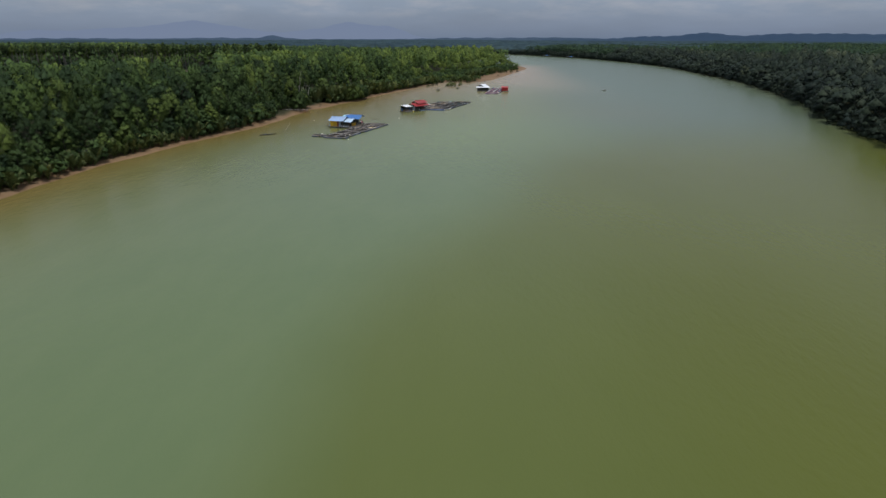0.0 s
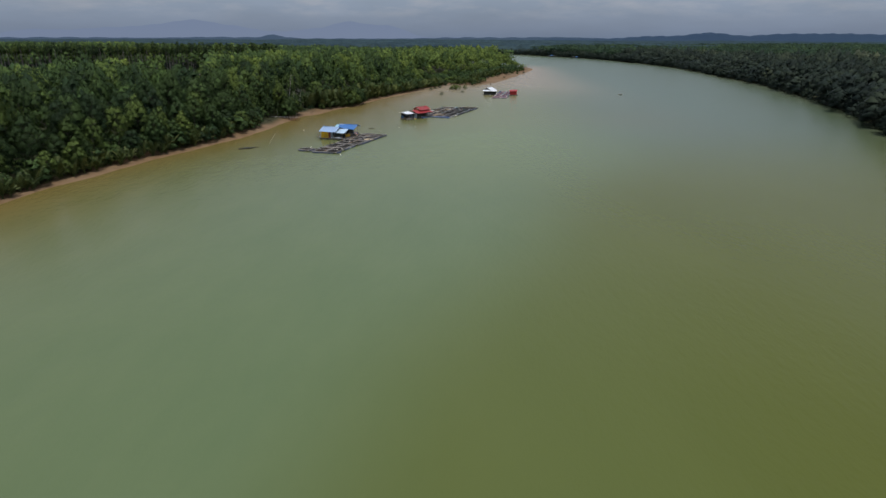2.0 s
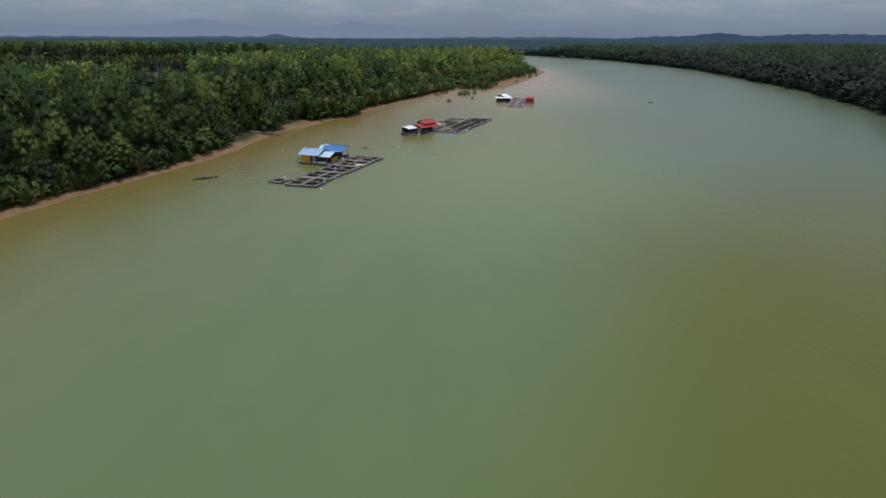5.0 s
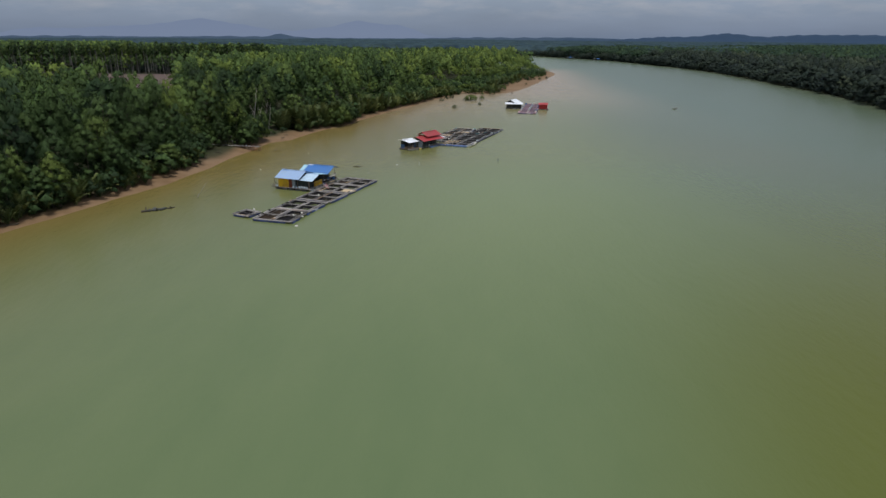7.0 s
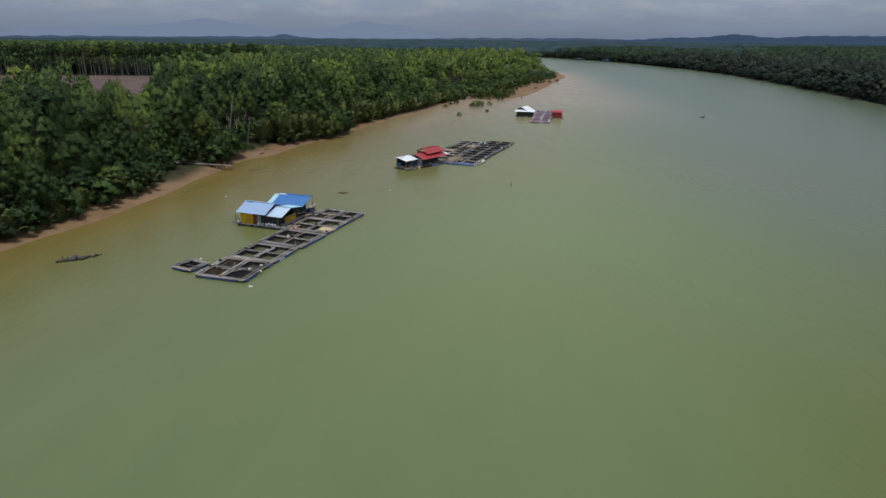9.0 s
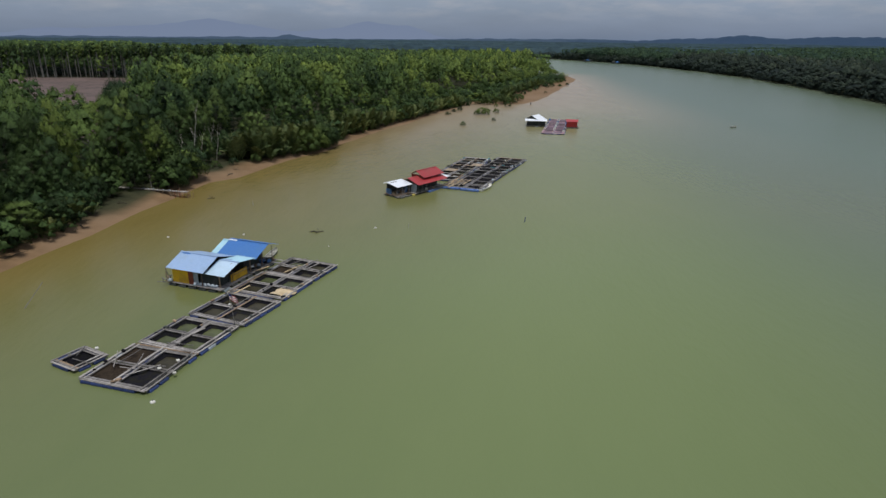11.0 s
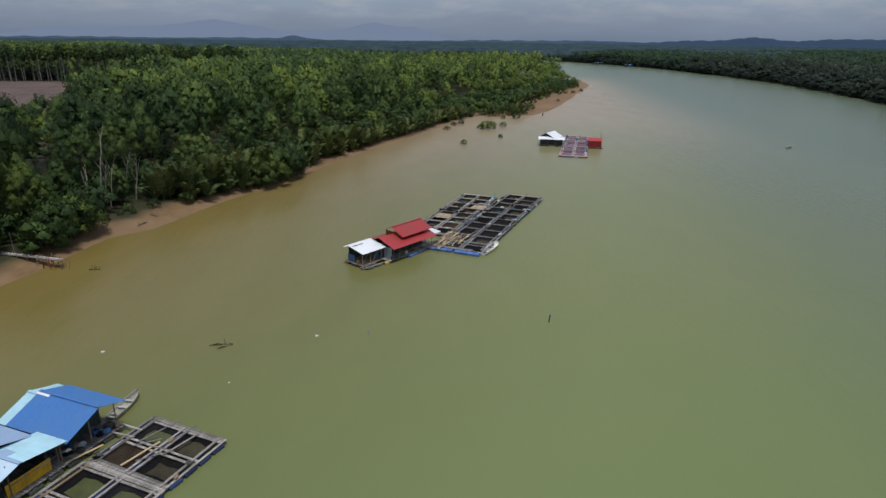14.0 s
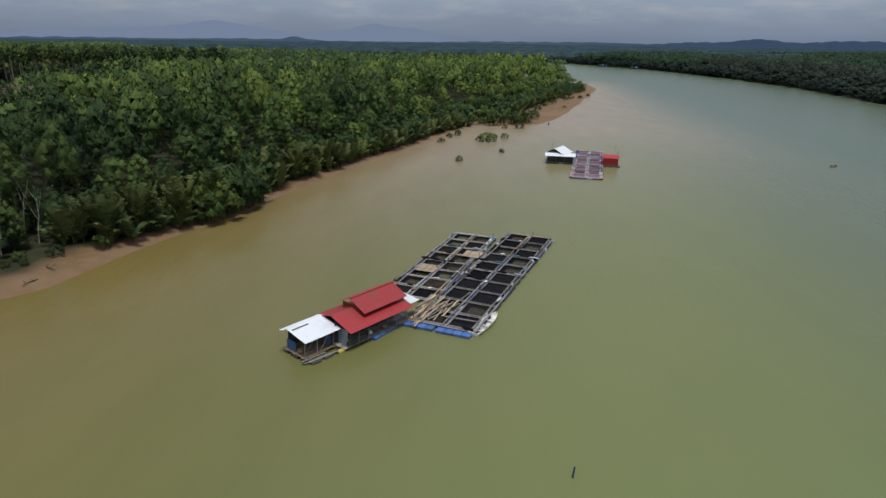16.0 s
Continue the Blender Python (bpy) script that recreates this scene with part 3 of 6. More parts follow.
def trunk_mesh(name, r, height, radius, base, thick, material, props=True):
    v, q = [], []
    bend = r.uniform(-0.5, 0.5, 2)
    mid = np.array((bend[0], bend[1], height * 0.45))
    top = np.array((bend[0] * 0.6, bend[1] * 1.4, height * 0.84))
    limb(v, q, (0, 0, -1.0), mid, thick, thick * 0.72)
    limb(v, q, mid, top, thick * 0.72, thick * 0.25)
    for i in range(7):
        a = i * 2.4 + r.uniform(-0.4, 0.4)
        f = r.uniform(0.0, 0.8)
        st = mid + (top - mid) * f
        limb(v, q, st, st + np.array((math.cos(a) * radius * 0.55, math.sin(a) * radius * 0.55, r.uniform(0.1, 0.22) * height)), thick * 0.4, thick * 0.12, 5)
    if props:
        for i in range(6):                                              # stilt roots
            a = i * math.tau / 6 + r.uniform(-0.3, 0.3)
            e = np.array((math.cos(a), math.sin(a), 0))
            limb(v, q, (0, 0, r.uniform(0.9, 1.8)), e * 0.8 + (0, 0, 0.8), thick * 0.3, thick * 0.22, 4)
            limb(v, q, e * 0.8 + (0, 0, 0.8), e * 1.3 + (0, 0, -1.0), thick * 0.22, thick * 0.18, 4)
    return mesh_from(name, np.concatenate(v), np.concatenate(q), material, True)


def thing(name, m, label, category, group="", kind=""):
    ob = new(name)
    ob.empty_display_size = 0.5
    ob.matrix_world = m
    return tagged(ob, label, category, group, kind)


def sub(name, me, parent, m=None, label=""):
    ob = new(name, me)
    ob.parent = parent
    if m is not None:
        ob.matrix_local = m
    return tagged(ob, label)


TREE_LABEL = "tall mangrove tree with rounded dark green crown on mud"
tree_kinds = []
for i in range(7):
    r = np.random.default_rng(100 + i)
    h, rad = 18.0, r.uniform(4.4, 6.4)
    v, q, nv = crown(r, h, rad, 5.0 if i % 3 else 2.5, 34, 3000, 0.29, low=True, tuft=0.29, peak=r.uniform(0.25, 0.7))
    tree_kinds.append((trunk_mesh("trunk", r, h, rad, 6, 0.22, BARK), clean_quads("crown", v, q, nv, LEAF)))
woods_kinds = []
for i in range(6):
    r = np.random.default_rng(150 + i)
    woods_kinds.append(crown(r, 18.0, r.uniform(4.8, 6.8), 5.0 if i % 2 else 8.0, 24, 720, 0.45, low=True, tuft=0.31, peak=r.uniform(0.25, 0.7)))
deep_kinds = [crown(np.random.default_rng(160 + i), 18.0, 5.8, 9.0, 13, 130, 0.90, low=True, tuft=0.35, peak=0.5) for i in range(5)]
far_kinds = []
for i in range(5):
    r = np.random.default_rng(170 + i)
    far_kinds.append(crown(r, 18.0, r.uniform(5.4, 7.4), 3.0, 10, 32, 1.2, low=True, tuft=0.40, peak=0.2))


distant_kinds = [crown(np.random.default_rng(175 + k), 18.0, 6.4, 3.0, 9, 16, 1.6, low=True, tuft=0.44, peak=0.2) for k in range(5)]


def setback(y):
    """How far the tall trees stand back from the water: a glade with dead trees, the jetty's mud, palm groves, the mudflats."""
    return np.interp(y, [0, 190, 215, 258, 266, 277, 286, 289, 301, 303, 319, 325, 350, 354, 366, 370, 392, 396, 470, 484, 494, 508, 535, 592, 637, 674, 740],
                     [3.6, 3.6, 4.3, 4.3, 7, 9.5, 11, 4.0, 3.0, 14, 15, 12, 10, 3.6, 3.6, 7, 7, 3.6, 3.6, 3.6, 8, 20, 22, 19, 15, 10, 5])


def canopy_top(d, x, y):
    low = np.interp(y, [0, 290, 360, 480, 800], [9.5, 9.5, 6.0, 4.0, 3.4])
    run = np.interp(y, [0, 290, 360, 480, 800], [15, 16, 27, 36, 42])
    return low + (19.8 - low) * smooth01((d - setback(y)) / run) ** 0.8 + 1.6 * ripple(x, y, 17)


def scatter(x0, x1, y0, y1, step, seed):
    r = np.random.default_rng(seed)
    gx, gy = np.meshgrid(np.arange(x0, x1, step), np.arange(y0, y1, step))
    gx = gx + (np.arange(gx.shape[0]) % 2)[:, None] * step / 2
    x, y = gx.ravel() + r.uniform(-0.5, 0.5, gx.size) * step, gy.ravel() + r.uniform(-0.5, 0.5, gx.size) * step
    return x, y, r


def joined(name, label, kinds, xs, ys, zs, scales, turns, tones, material, category="trees"):
    """Many plants of a few kinds as one object."""
    vs, qs, ts, ns, o = [], [], [], [], 0
    for i in range(len(xs)):
        v, q, nv = kinds[i % len(kinds)]
        c, s = math.cos(turns[i]), math.sin(turns[i])
        w = scales[i]
        vs.append(np.stack([(v[:, 0] * c - v[:, 1] * s) * w[0] + xs[i], (v[:, 0] * s + v[:, 1] * c) * w[0] + ys[i], v[:, 2] * w[1] + zs[i]], 1).astype(np.float32))
        if nv is not None:
            ns.append(np.stack([nv[:, 0] * c - nv[:, 1] * s, nv[:, 0] * s + nv[:, 1] * c, nv[:, 2]], 1))
        qs.append(q + o)
        ts.append(np.full(len(v), tones[i], np.float32))
        o += len(v)
    me = clean_quads(name, np.concatenate(vs), np.concatenate(qs), np.concatenate(ns) if ns else None, material)
    at = me.attributes.new("tone", "FLOAT", "POINT")
    at.data.foreach_set("value", np.concatenate(ts))
    return tagged(new(name, me), label, category, kind="stuff")


def in_view(x, y, margin=22):
    return np.abs(x) < 0.72 * y + margin


# single trees along the left shore
sx, sy, r = scatter(-135, 80, 108, 560, 6.5, 21)
sd = river_distance(sx, sy)
band = (sd > 3) & (sx < left_edge(sy)) & in_view(sx, sy, 30)
limit = setback(sy) + np.where(sy < 345, 19, 8)
keep = band & (sd < limit) & (sd > setback(sy))
idx = np.flatnonzero(keep)
for i in idx[:300]:
    tr, cr = tree_kinds[int(r.integers(len(tree_kinds)))]
    top = float(canopy_top(sd[i], sx[i], sy[i])) * r.uniform(0.66, 1.18)
    z = float(ground_height(sx[i:i + 1], sy[i:i + 1])[0])
    k = top / 18.0
    t = thing("mangrove_tree", pose(sx[i], sy[i], z, 0, 0, r.uniform(0, 360)), TREE_LABEL, "tree", "mangroves along the shore")
    wide = r.uniform(0.52, 0.86) * min(1.0, 0.35 + 0.65 * k)
    t.scale = (wide, wide, k)
    sub("trunk", tr, t)
    sub("crown", cr, t)

# the rest of the left woods, joined
wx, wy, r = scatter(-330, 95, 100, 780, 7.4, 31)
wd = river_distance(wx, wy)
near = (wx < left_edge(wy)) & (wd > 3) & in_view(wx, wy)
lim = setback(wy) + np.where(wy < 345, 19, 8)
near &= (wd > lim) | (wy > 470)
near &= wd > setback(wy)
near &= (wd < 125) & (field_mask(wx, wy) < 0.4)
edge_of_woods = wd < np.where(wy < 400, 90, 40)
for kinds, mask in ((woods_kinds, near & edge_of_woods), (deep_kinds, near & ~edge_of_woods)):
    i = np.flatnonzero(mask)
    tops = canopy_top(wd[i], wx[i], wy[i]) * r.uniform(0.62, 1.2, len(i))
    tops *= 1 - 0.22 * smooth01((wy[i] - 290) / 40) * smooth01((400 - wy[i]) / 30) * smooth01((-88 - wx[i]) / 10) * smooth01((wx[i] + 150) / 12)      # younger trees beside the field
    wide = r.uniform(0.54, 0.92, len(i)) * np.minimum(1.0, 0.35 + 0.65 * tops / 18.0)
    joined("mangrove_woods", "dense mangrove forest with rounded green crowns", kinds, wx[i], wy[i], ground_height(wx[i], wy[i]),
           np.stack([wide, tops / 18.0], 1), r.uniform(0, 6.28, len(i)), np.clip(r.beta(1.6, 1.9, len(i)) + 0.2 * ripple(wx[i], wy[i], 40) - 0.12 + 0.38 * smooth01((wy[i] - 330) / 170), 0, 1), LEAF_MASS)

# undergrowth below the trees' edge
under_kinds = [crown(np.random.default_rng(180 + k), 5.0, 2.6, 0.0, 8, 60, 0.52, low=True, tuft=0.42) for k in range(4)]
ux, uy, r = scatter(-140, 95, 104, 690, 4.4, 35)
ud = river_distance(ux, uy)
i = np.flatnonzero((ux < left_edge(uy)) & (ud > setback(uy) - 0.6) & (ud < setback(uy) + 26) & in_view(ux, uy) & (field_mask(ux, uy) < 0.4))
size = r.uniform(0.6, 1.3, len(i))
joined("undergrowth", "dark mangrove undergrowth below the trees", under_kinds, ux[i], uy[i], ground_height(ux[i], uy[i]), np.stack([size, size], 1),
       r.uniform(0, 6.28, len(i)), 0.6 * r.beta(1.4, 2.6, len(i)), LEAF_MASS, "undergrowth")
ux, uy, r = scatter(-200, -80, 290, 420, 4.4, 37)
i = np.flatnonzero((river_distance(ux, uy) > 24) & (field_mask(ux, uy) < 0.5) & (field_mask(ux, uy + 26) > 0.3) & in_view(ux, uy))
size = r.uniform(0.8, 1.6, len(i))
joined("undergrowth", "mangrove undergrowth along the edge of the cleared field", under_kinds, ux[i], uy[i], ground_height(ux[i], uy[i]), np.stack([size, size], 1),
       r.uniform(0, 6.28, len(i)), 0.6 * r.beta(1.4, 2.6, len(i)), LEAF_MASS, "undergrowth")
# Added filler, toned dark to stand for the canopy's shade between the trunks.
ux, uy, r = scatter(-545, -180, 656, 690, 5.6, 36)
i = np.flatnonzero(field_mask(ux, uy) < 0.35)
size = r.uniform(0.8, 1.7, len(i))
joined("undergrowth", "undergrowth between the slender trees, canopy shade in its dark colour", under_kinds, ux[i], uy[i], 0.8 + 0 * ux[i], np.stack([size, size], 1),
       r.uniform(0, 6.28, len(i)), 0.4 * r.beta(1.4, 2.6, len(i)), LEAF_RIGHT, "undergrowth")

# far woods on the left, behind
fx, fy, r = scatter(-1100, 160, 150, 1600, 12.0, 41)
fd = river_distance(fx, fy)
keep = (fd > 0) & in_view(fx, fy) & (field_mask(fx, fy) < 0.4) & ((fd >= 125) | (fy > 775)) & (fd > 5) & (fy < 900 + 0.9 * np.abs(fx)) & (fx < 160)
keep &= (fx < np.interp(fy, [0, 1100, 1200, 1600], [200, 60, -200, -500]))
i = np.flatnonzero(keep)
tops = 19 + 2.2 * ripple(fx[i], fy[i], 35) + r.uniform(-2, 2, len(i))
wide = r.uniform(0.85, 1.15, len(i))
joined("far_woods", "unbroken mangrove canopy stretching inland", far_kinds + distant_kinds, fx[i], fy[i], 0.8 + 0 * fx[i],
       np.stack([wide, tops / 18.0], 1), r.uniform(0, 6.28, len(i)), np.clip(r.beta(1.6, 2.2, len(i)) + 0.2 * ripple(fx[i], fy[i], 60), 0, 1), LEAF_MASS)

# right shore
rx, ry, r = scatter(105, 420, 120, 1000, 9.8, 51)
rd = river_distance(rx, ry)
keep = (rx > 100) & (rd > -1.5) & (rd < 75) & in_view(rx, ry)
i = np.flatnonzero(keep)
tops = (15 + 8.5 * smooth01(rd[i] / 25) - 5.5 * smooth01((ry[i] - 380) / 300) + 2.4 * ripple(rx[i], ry[i], 19)) * r.uniform(0.78, 1.18, len(i))
wide = r.uniform(0.75, 1.35, len(i))
joined("far_shore_woods", "grey-green mangroves overhanging the far shore, haze and shade in their colour", [crown(np.random.default_rng(190 + k), 18.0, 6.4, 0.5, 11, 260, 0.66, low=True, tuft=0.42, peak=0.15) for k in range(5)],
       rx[i], ry[i], ground_height(rx[i], ry[i]), np.stack([wide, tops / 18.0], 1), r.uniform(0, 6.28, len(i)),
       np.clip(r.beta(1.5, 2.3, len(i)) + 0.3 * smooth01((rd[i] - 20) / 30) - 0.1, 0, 1), LEAF_RIGHT)
bx, by, r = scatter(-300, 300, 150, 1500, 4.4, 55)
bd = river_distance(bx, by)
i = np.flatnonzero((bx > np.interp(by, [0, 640, 900, 1050, 1200, 1300, 1400, 1500], [100, 120, 150, 150, 100, 0, -150, -300])) & (bd > -2.6) & (bd < np.where(by > 900, 7, 3.5)) & in_view(bx, by))
size = r.uniform(0.9, 1.7, len(i)) * np.where(by[i] > 900, 1.5, 1.0)
joined("undergrowth", "dark mangrove branches drooping into the water of the far shore", under_kinds, bx[i], by[i], -0.5 + 0 * bx[i], np.stack([size, size], 1),
       r.uniform(0, 6.28, len(i)), 0.6 * r.beta(1.4, 2.6, len(i)), LEAF_RIGHT, "undergrowth")
fx, fy, r = scatter(-500, 1200, 150, 2000, 13.6, 61)
fd = river_distance(fx, fy)
keep = (fd > 2) & in_view(fx, fy) & (fx > np.interp(fy, [0, 900, 1100, 1200, 1300, 1400, 1600, 2000], [110, 200, 190, 120, 60, -40, -480, -500])) & ~((fd < 75) & (fy < 1000)) & (fy < 1150 + 0.7 * np.abs(fx))
i = np.flatnonzero(keep)
tops = 17.5 + 3.0 * ripple(fx[i], fy[i], 45) + r.uniform(-2, 2, len(i)) + 5 * smooth01((500 - fy[i]) / 200)
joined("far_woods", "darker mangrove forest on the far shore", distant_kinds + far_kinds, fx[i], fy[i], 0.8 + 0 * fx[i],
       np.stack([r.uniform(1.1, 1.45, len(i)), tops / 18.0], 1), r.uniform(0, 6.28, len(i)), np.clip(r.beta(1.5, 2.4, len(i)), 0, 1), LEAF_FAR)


# canopy sheet out to the horizon, distance haze put into its colour
def sheet_height(x, y):
    d = river_distance(x, y)
    lump = 15.5 + 2.2 * ripple(x, y, 21) + 1.6 * ripple(x, y, 8.3) + 2.5 * ripple(x, y, 160)
    return np.where((d < 90) | (field_mask(x, y) > 0.02) | ((y < 900) & (np.abs(x) < 800)), -6.0, lump)


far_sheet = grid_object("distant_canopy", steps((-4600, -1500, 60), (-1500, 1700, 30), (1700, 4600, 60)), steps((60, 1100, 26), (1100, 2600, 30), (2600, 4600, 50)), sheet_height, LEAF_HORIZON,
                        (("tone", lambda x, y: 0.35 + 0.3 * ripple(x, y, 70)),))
tagged(far_sheet, "forest canopy running to the horizon, blue haze in its colour", "forest", kind="stuff")

# ---- builders for made things ----
def box_bm(bm, x0, x1, y0, y1, z0, z1, bev=0.0):
    res = bmesh.ops.create_cube(bm, size=1.0)
    vs = res["verts"]
    bmesh.ops.scale(bm, vec=(x1 - x0, y1 - y0, z1 - z0), verts=vs)
    bmesh.ops.translate(bm, vec=((x0 + x1) / 2, (y0 + y1) / 2, (z0 + z1) / 2), verts=vs)
    if bev:
        es = list({e for v in vs for e in v.link_edges})
        bmesh.ops.bevel(bm, geom=es, offset=bev, segments=1, affect="EDGES")
    return vs


def finish(name, bm, material, smooth=False):
    me = bpy.data.meshes.new(name)
    bm.normal_update()
    bm.to_mesh(me)
    bm.free()
    me.materials.append(material)
    if smooth:
        for f in me.polygons:
            f.use_smooth = True
    return me


def part(name, bm, material, parent, label="", m=None, smooth=False):
    return sub(name, finish(name, bm, material, smooth), parent, m, label)


_boxes = {}


def box_mesh(sx, sy, sz, material, bev=0.015):
    """A shared bevelled box mesh, centred, of that size."""
    key = (round(sx, 2), round(sy, 2), round(sz, 2), material.name, bev)
    if key not in _boxes:
        bm = bmesh.new()
        box_bm(bm, -sx / 2, sx / 2, -sy / 2, sy / 2, -sz / 2, sz / 2, bev)
        _boxes[key] = finish("board", bm, material)
    return _boxes[key]


def board(name, parent, x0, x1, y0, y1, z0, z1, material, label="", bev=0.015, m=None, tilt=0.0):
    me = box_mesh(x1 - x0, y1 - y0, z1 - z0, material, bev)
    return sub(name, me, parent, pose((x0 + x1) / 2, (y0 + y1) / 2, (z0 + z1) / 2, 0, 0, tilt), label)


_drums = {}


def drum_mesh(length, rad, material):
    """A plastic drum lying along x, with rolling hoops."""
    key = (round(length, 2), rad, material.name)
    if key not in _drums:
        v, q = [], []
        sides = 10
        prof = [(-0.5, 0.55), (-0.5, 0.93), (-0.46, 1.0), (-0.19, 1.0), (-0.17, 1.06), (-0.15, 1.0), (0.15, 1.0), (0.17, 1.06), (0.19, 1.0), (0.46, 1.0), (0.5, 0.93), (0.5, 0.55)]
        ang = np.arange(sides) * math.tau / sides
        vs = np.concatenate([np.stack([np.full(sides, px * length), np.cos(ang) * rad * pr, np.sin(ang) * rad * pr], 1) for px, pr in prof])
        i = np.arange(sides)
        qs = np.concatenate([np.stack([i, (i + 1) % sides, (i + 1) % sides + sides, i + sides], 1) + k * sides for k in range(len(prof) - 1)])
        me = bpy.data.meshes.new("drum")
        faces = qs.tolist() + [list(range(sides))[::-1], list(range(len(vs) - sides, len(vs)))]
        me.from_pydata(vs.tolist(), [], faces)
        me.materials.append(material)
        _drums[key] = me
    return _drums[key]


def pole_mesh(name, length, ra, rb, material, sides=6):
    v, q = [], []
    limb(v, q, (0, 0, 0), (0, 0, length), ra, rb, sides)
    vs, qs = np.concatenate(v), np.concatenate(q)
    me = bpy.data.meshes.new(name)
    me.from_pydata(vs.tolist(), [], qs.tolist() + [list(range(sides))[::-1], list(range(sides, 2 * sides))])
    me.materials.append(material)
    return me


def between(a, b):
    """The pose of a pole that starts at a and points at b."""
    d = Vector(b) - Vector(a)
    return Matrix.Translation(a) @ d.to_track_quat("Z", "Y").to_matrix().to_4x4()


def pole(name, parent, a, b, rad, material, label="", taper=0.8):
    d = (Vector(b) - Vector(a)).length
    return sub(name, pole_mesh(name, d, rad, rad * taper, material), parent, between(a, b), label)


def net_skirt(x0, x1, y0, y1, top, sag, lid):
    """A cage's net: it hangs from the beams and slopes in to the water."""
    r = random.Random(int(x0 * 31 + y0 * 17) + 5)
    bm = bmesh.new()
    rings = []
    for z, inset in ((top, 0.0), (0.16, 0.10), (0.012, sag)):
        ring = []
        for ax, ay in ((x0 + inset, y0 + inset), ((x0 + x1) / 2, y0 + inset * r.uniform(0.6, 1.3)), (x1 - inset, y0 + inset), (x1 - inset * r.uniform(0.6, 1.3), (y0 + y1) / 2),
                       (x1 - inset, y1 - inset), ((x0 + x1) / 2, y1 - inset * r.uniform(0.6, 1.3)), (x0 + inset, y1 - inset), (x0 + inset * r.uniform(0.6, 1.3), (y0 + y1) / 2)):
            ring.append(bm.verts.new((ax, ay, z)))
        rings.append(ring)
    for a, b in zip(rings, rings[1:]):
        for i in range(8):
            bm.faces.new((a[i], a[(i + 1) % 8], b[(i + 1) % 8], b[i]))
    if lid:
        c = bm.verts.new(((x0 + x1) / 2, (y0 + y1) / 2, 0.06))
        for i in range(8):
            bm.faces.new((rings[1][i], rings[1][(i + 1) % 8], c))
    return bm


def cage_module(m, cols, rows, cw, ch, label, rnd, wood=WOOD, drum=DRUM, group="fish cage rafts", inside="bbnw", extra=None, netting=NET):
    """A raft of net cages: plank walks round every cage on plastic drums. inside: what each cage shows, cage by cage
    (w green water, b brown water, n dark net, o old brown net); where it is shorter than the raft it is drawn from."""
    w, l = cols * cw, rows * ch
    t = thing("fish_cage_raft", m, label, "fish cage", group)
    top = 0.46

    def timber():
        k = rnd.random()
        return wood if k < 0.76 else BROWN_WOOD if k < 0.86 else DARK_WOOD if k < 0.95 else COVER

    # long walks along y: two bearers and three worn planks
    n = max(1, round(l / 7))
    for c in range(cols + 1):
        x = -w / 2 + c * cw
        for off in (-0.27, 0.27):
            board("bearer", t, x + off - 0.06, x + off + 0.06, -l / 2 - 0.2, l / 2 + 0.2, top - 0.27, top - 0.135, DARK_WOOD, bev=0.01)
        for off in (-0.29, 0.0, 0.29):
            for k in range(n):
                if off == 0.0 and rnd.random() < 0.8:
                    continue
                y0, y1 = -l / 2 + l * k / n - rnd.uniform(0.0, 0.35), -l / 2 + l * (k + 1) / n + rnd.uniform(0.0, 0.3)
                dx, half = rnd.uniform(-0.04, 0.04), rnd.choice((0.10, 0.11, 0.12, 0.14))
                board("plank", t, x + off - half + dx, x + off + half + dx, round(y0, 1), round(y1, 1), top - 0.065, top - 0.01 + rnd.choice((0, 0.02, 0.03)), timber(), tilt=rnd.uniform(-0.7, 0.7))
    for rr in range(rows + 1):
        y = -l / 2 + rr * ch
        for off in (-0.2, 0.2) if 0 < rr < rows else (-0.26, 0.0, 0.26):
            dy = rnd.uniform(-0.05, 0.05)
            board("plank", t, -w / 2 - rnd.choice((0.2, 0.3, 0.45)), w / 2 + rnd.choice((0.2, 0.3, 0.4)), y + off - 0.12 + dy, y + off + 0.12 + dy, top - 0.13, top - 0.070, timber(), tilt=rnd.uniform(-0.7, 0.7))
    # drums below the walks, all but awash
    for c in range(cols + 1):
        x = -w / 2 + c * cw
        k = max(2, int(l / 1.30))
        for i in range(k):
            if rnd.random() < 0.10:
                continue
            y = -l / 2 + l * (i + 0.5) / k
            sub("drum", drum_mesh(1.25, 0.29, drum if rnd.random() < 0.95 else GREY_BOARD), t, pose(x + (0.24 if c == cols else -0.24 if c == 0 else 0), y, 0.06 + rnd.uniform(-0.03, 0.02), 0, 0, 90 + rnd.uniform(-3, 3)))
    for rr in (0, rows):
        y = -l / 2 + rr * ch
        for i in range(int(w / 1.32)):
            if rnd.random() < 0.12:
                continue
            sub("drum", drum_mesh(1.25, 0.27, drum if rnd.random() < 0.93 else GREY_BOARD), t, pose(-w / 2 + 0.72 + i * 1.32, y + (-0.2 if rr == 0 else 0.2), 0.08, 0, 0, rnd.uniform(-3, 3)))
    # nets
    for c in range(cols):
        for rr in range(rows):
            x0, y0 = -w / 2 + c * cw + 0.38, -l / 2 + rr * ch + 0.30
            x1, y1 = x0 + cw - 0.76, y0 + ch - 0.60
            k = c * rows + rr
            code = inside[k] if len(inside) >= cols * rows else rnd.choice(inside)
            part("net", net_skirt(x0, x1, y0, y1, top - 0.14, 0.50, code in "no"), BROWN_NET if code == "o" else TEAL_NET if extra and rnd.random() < extra else netting, t)
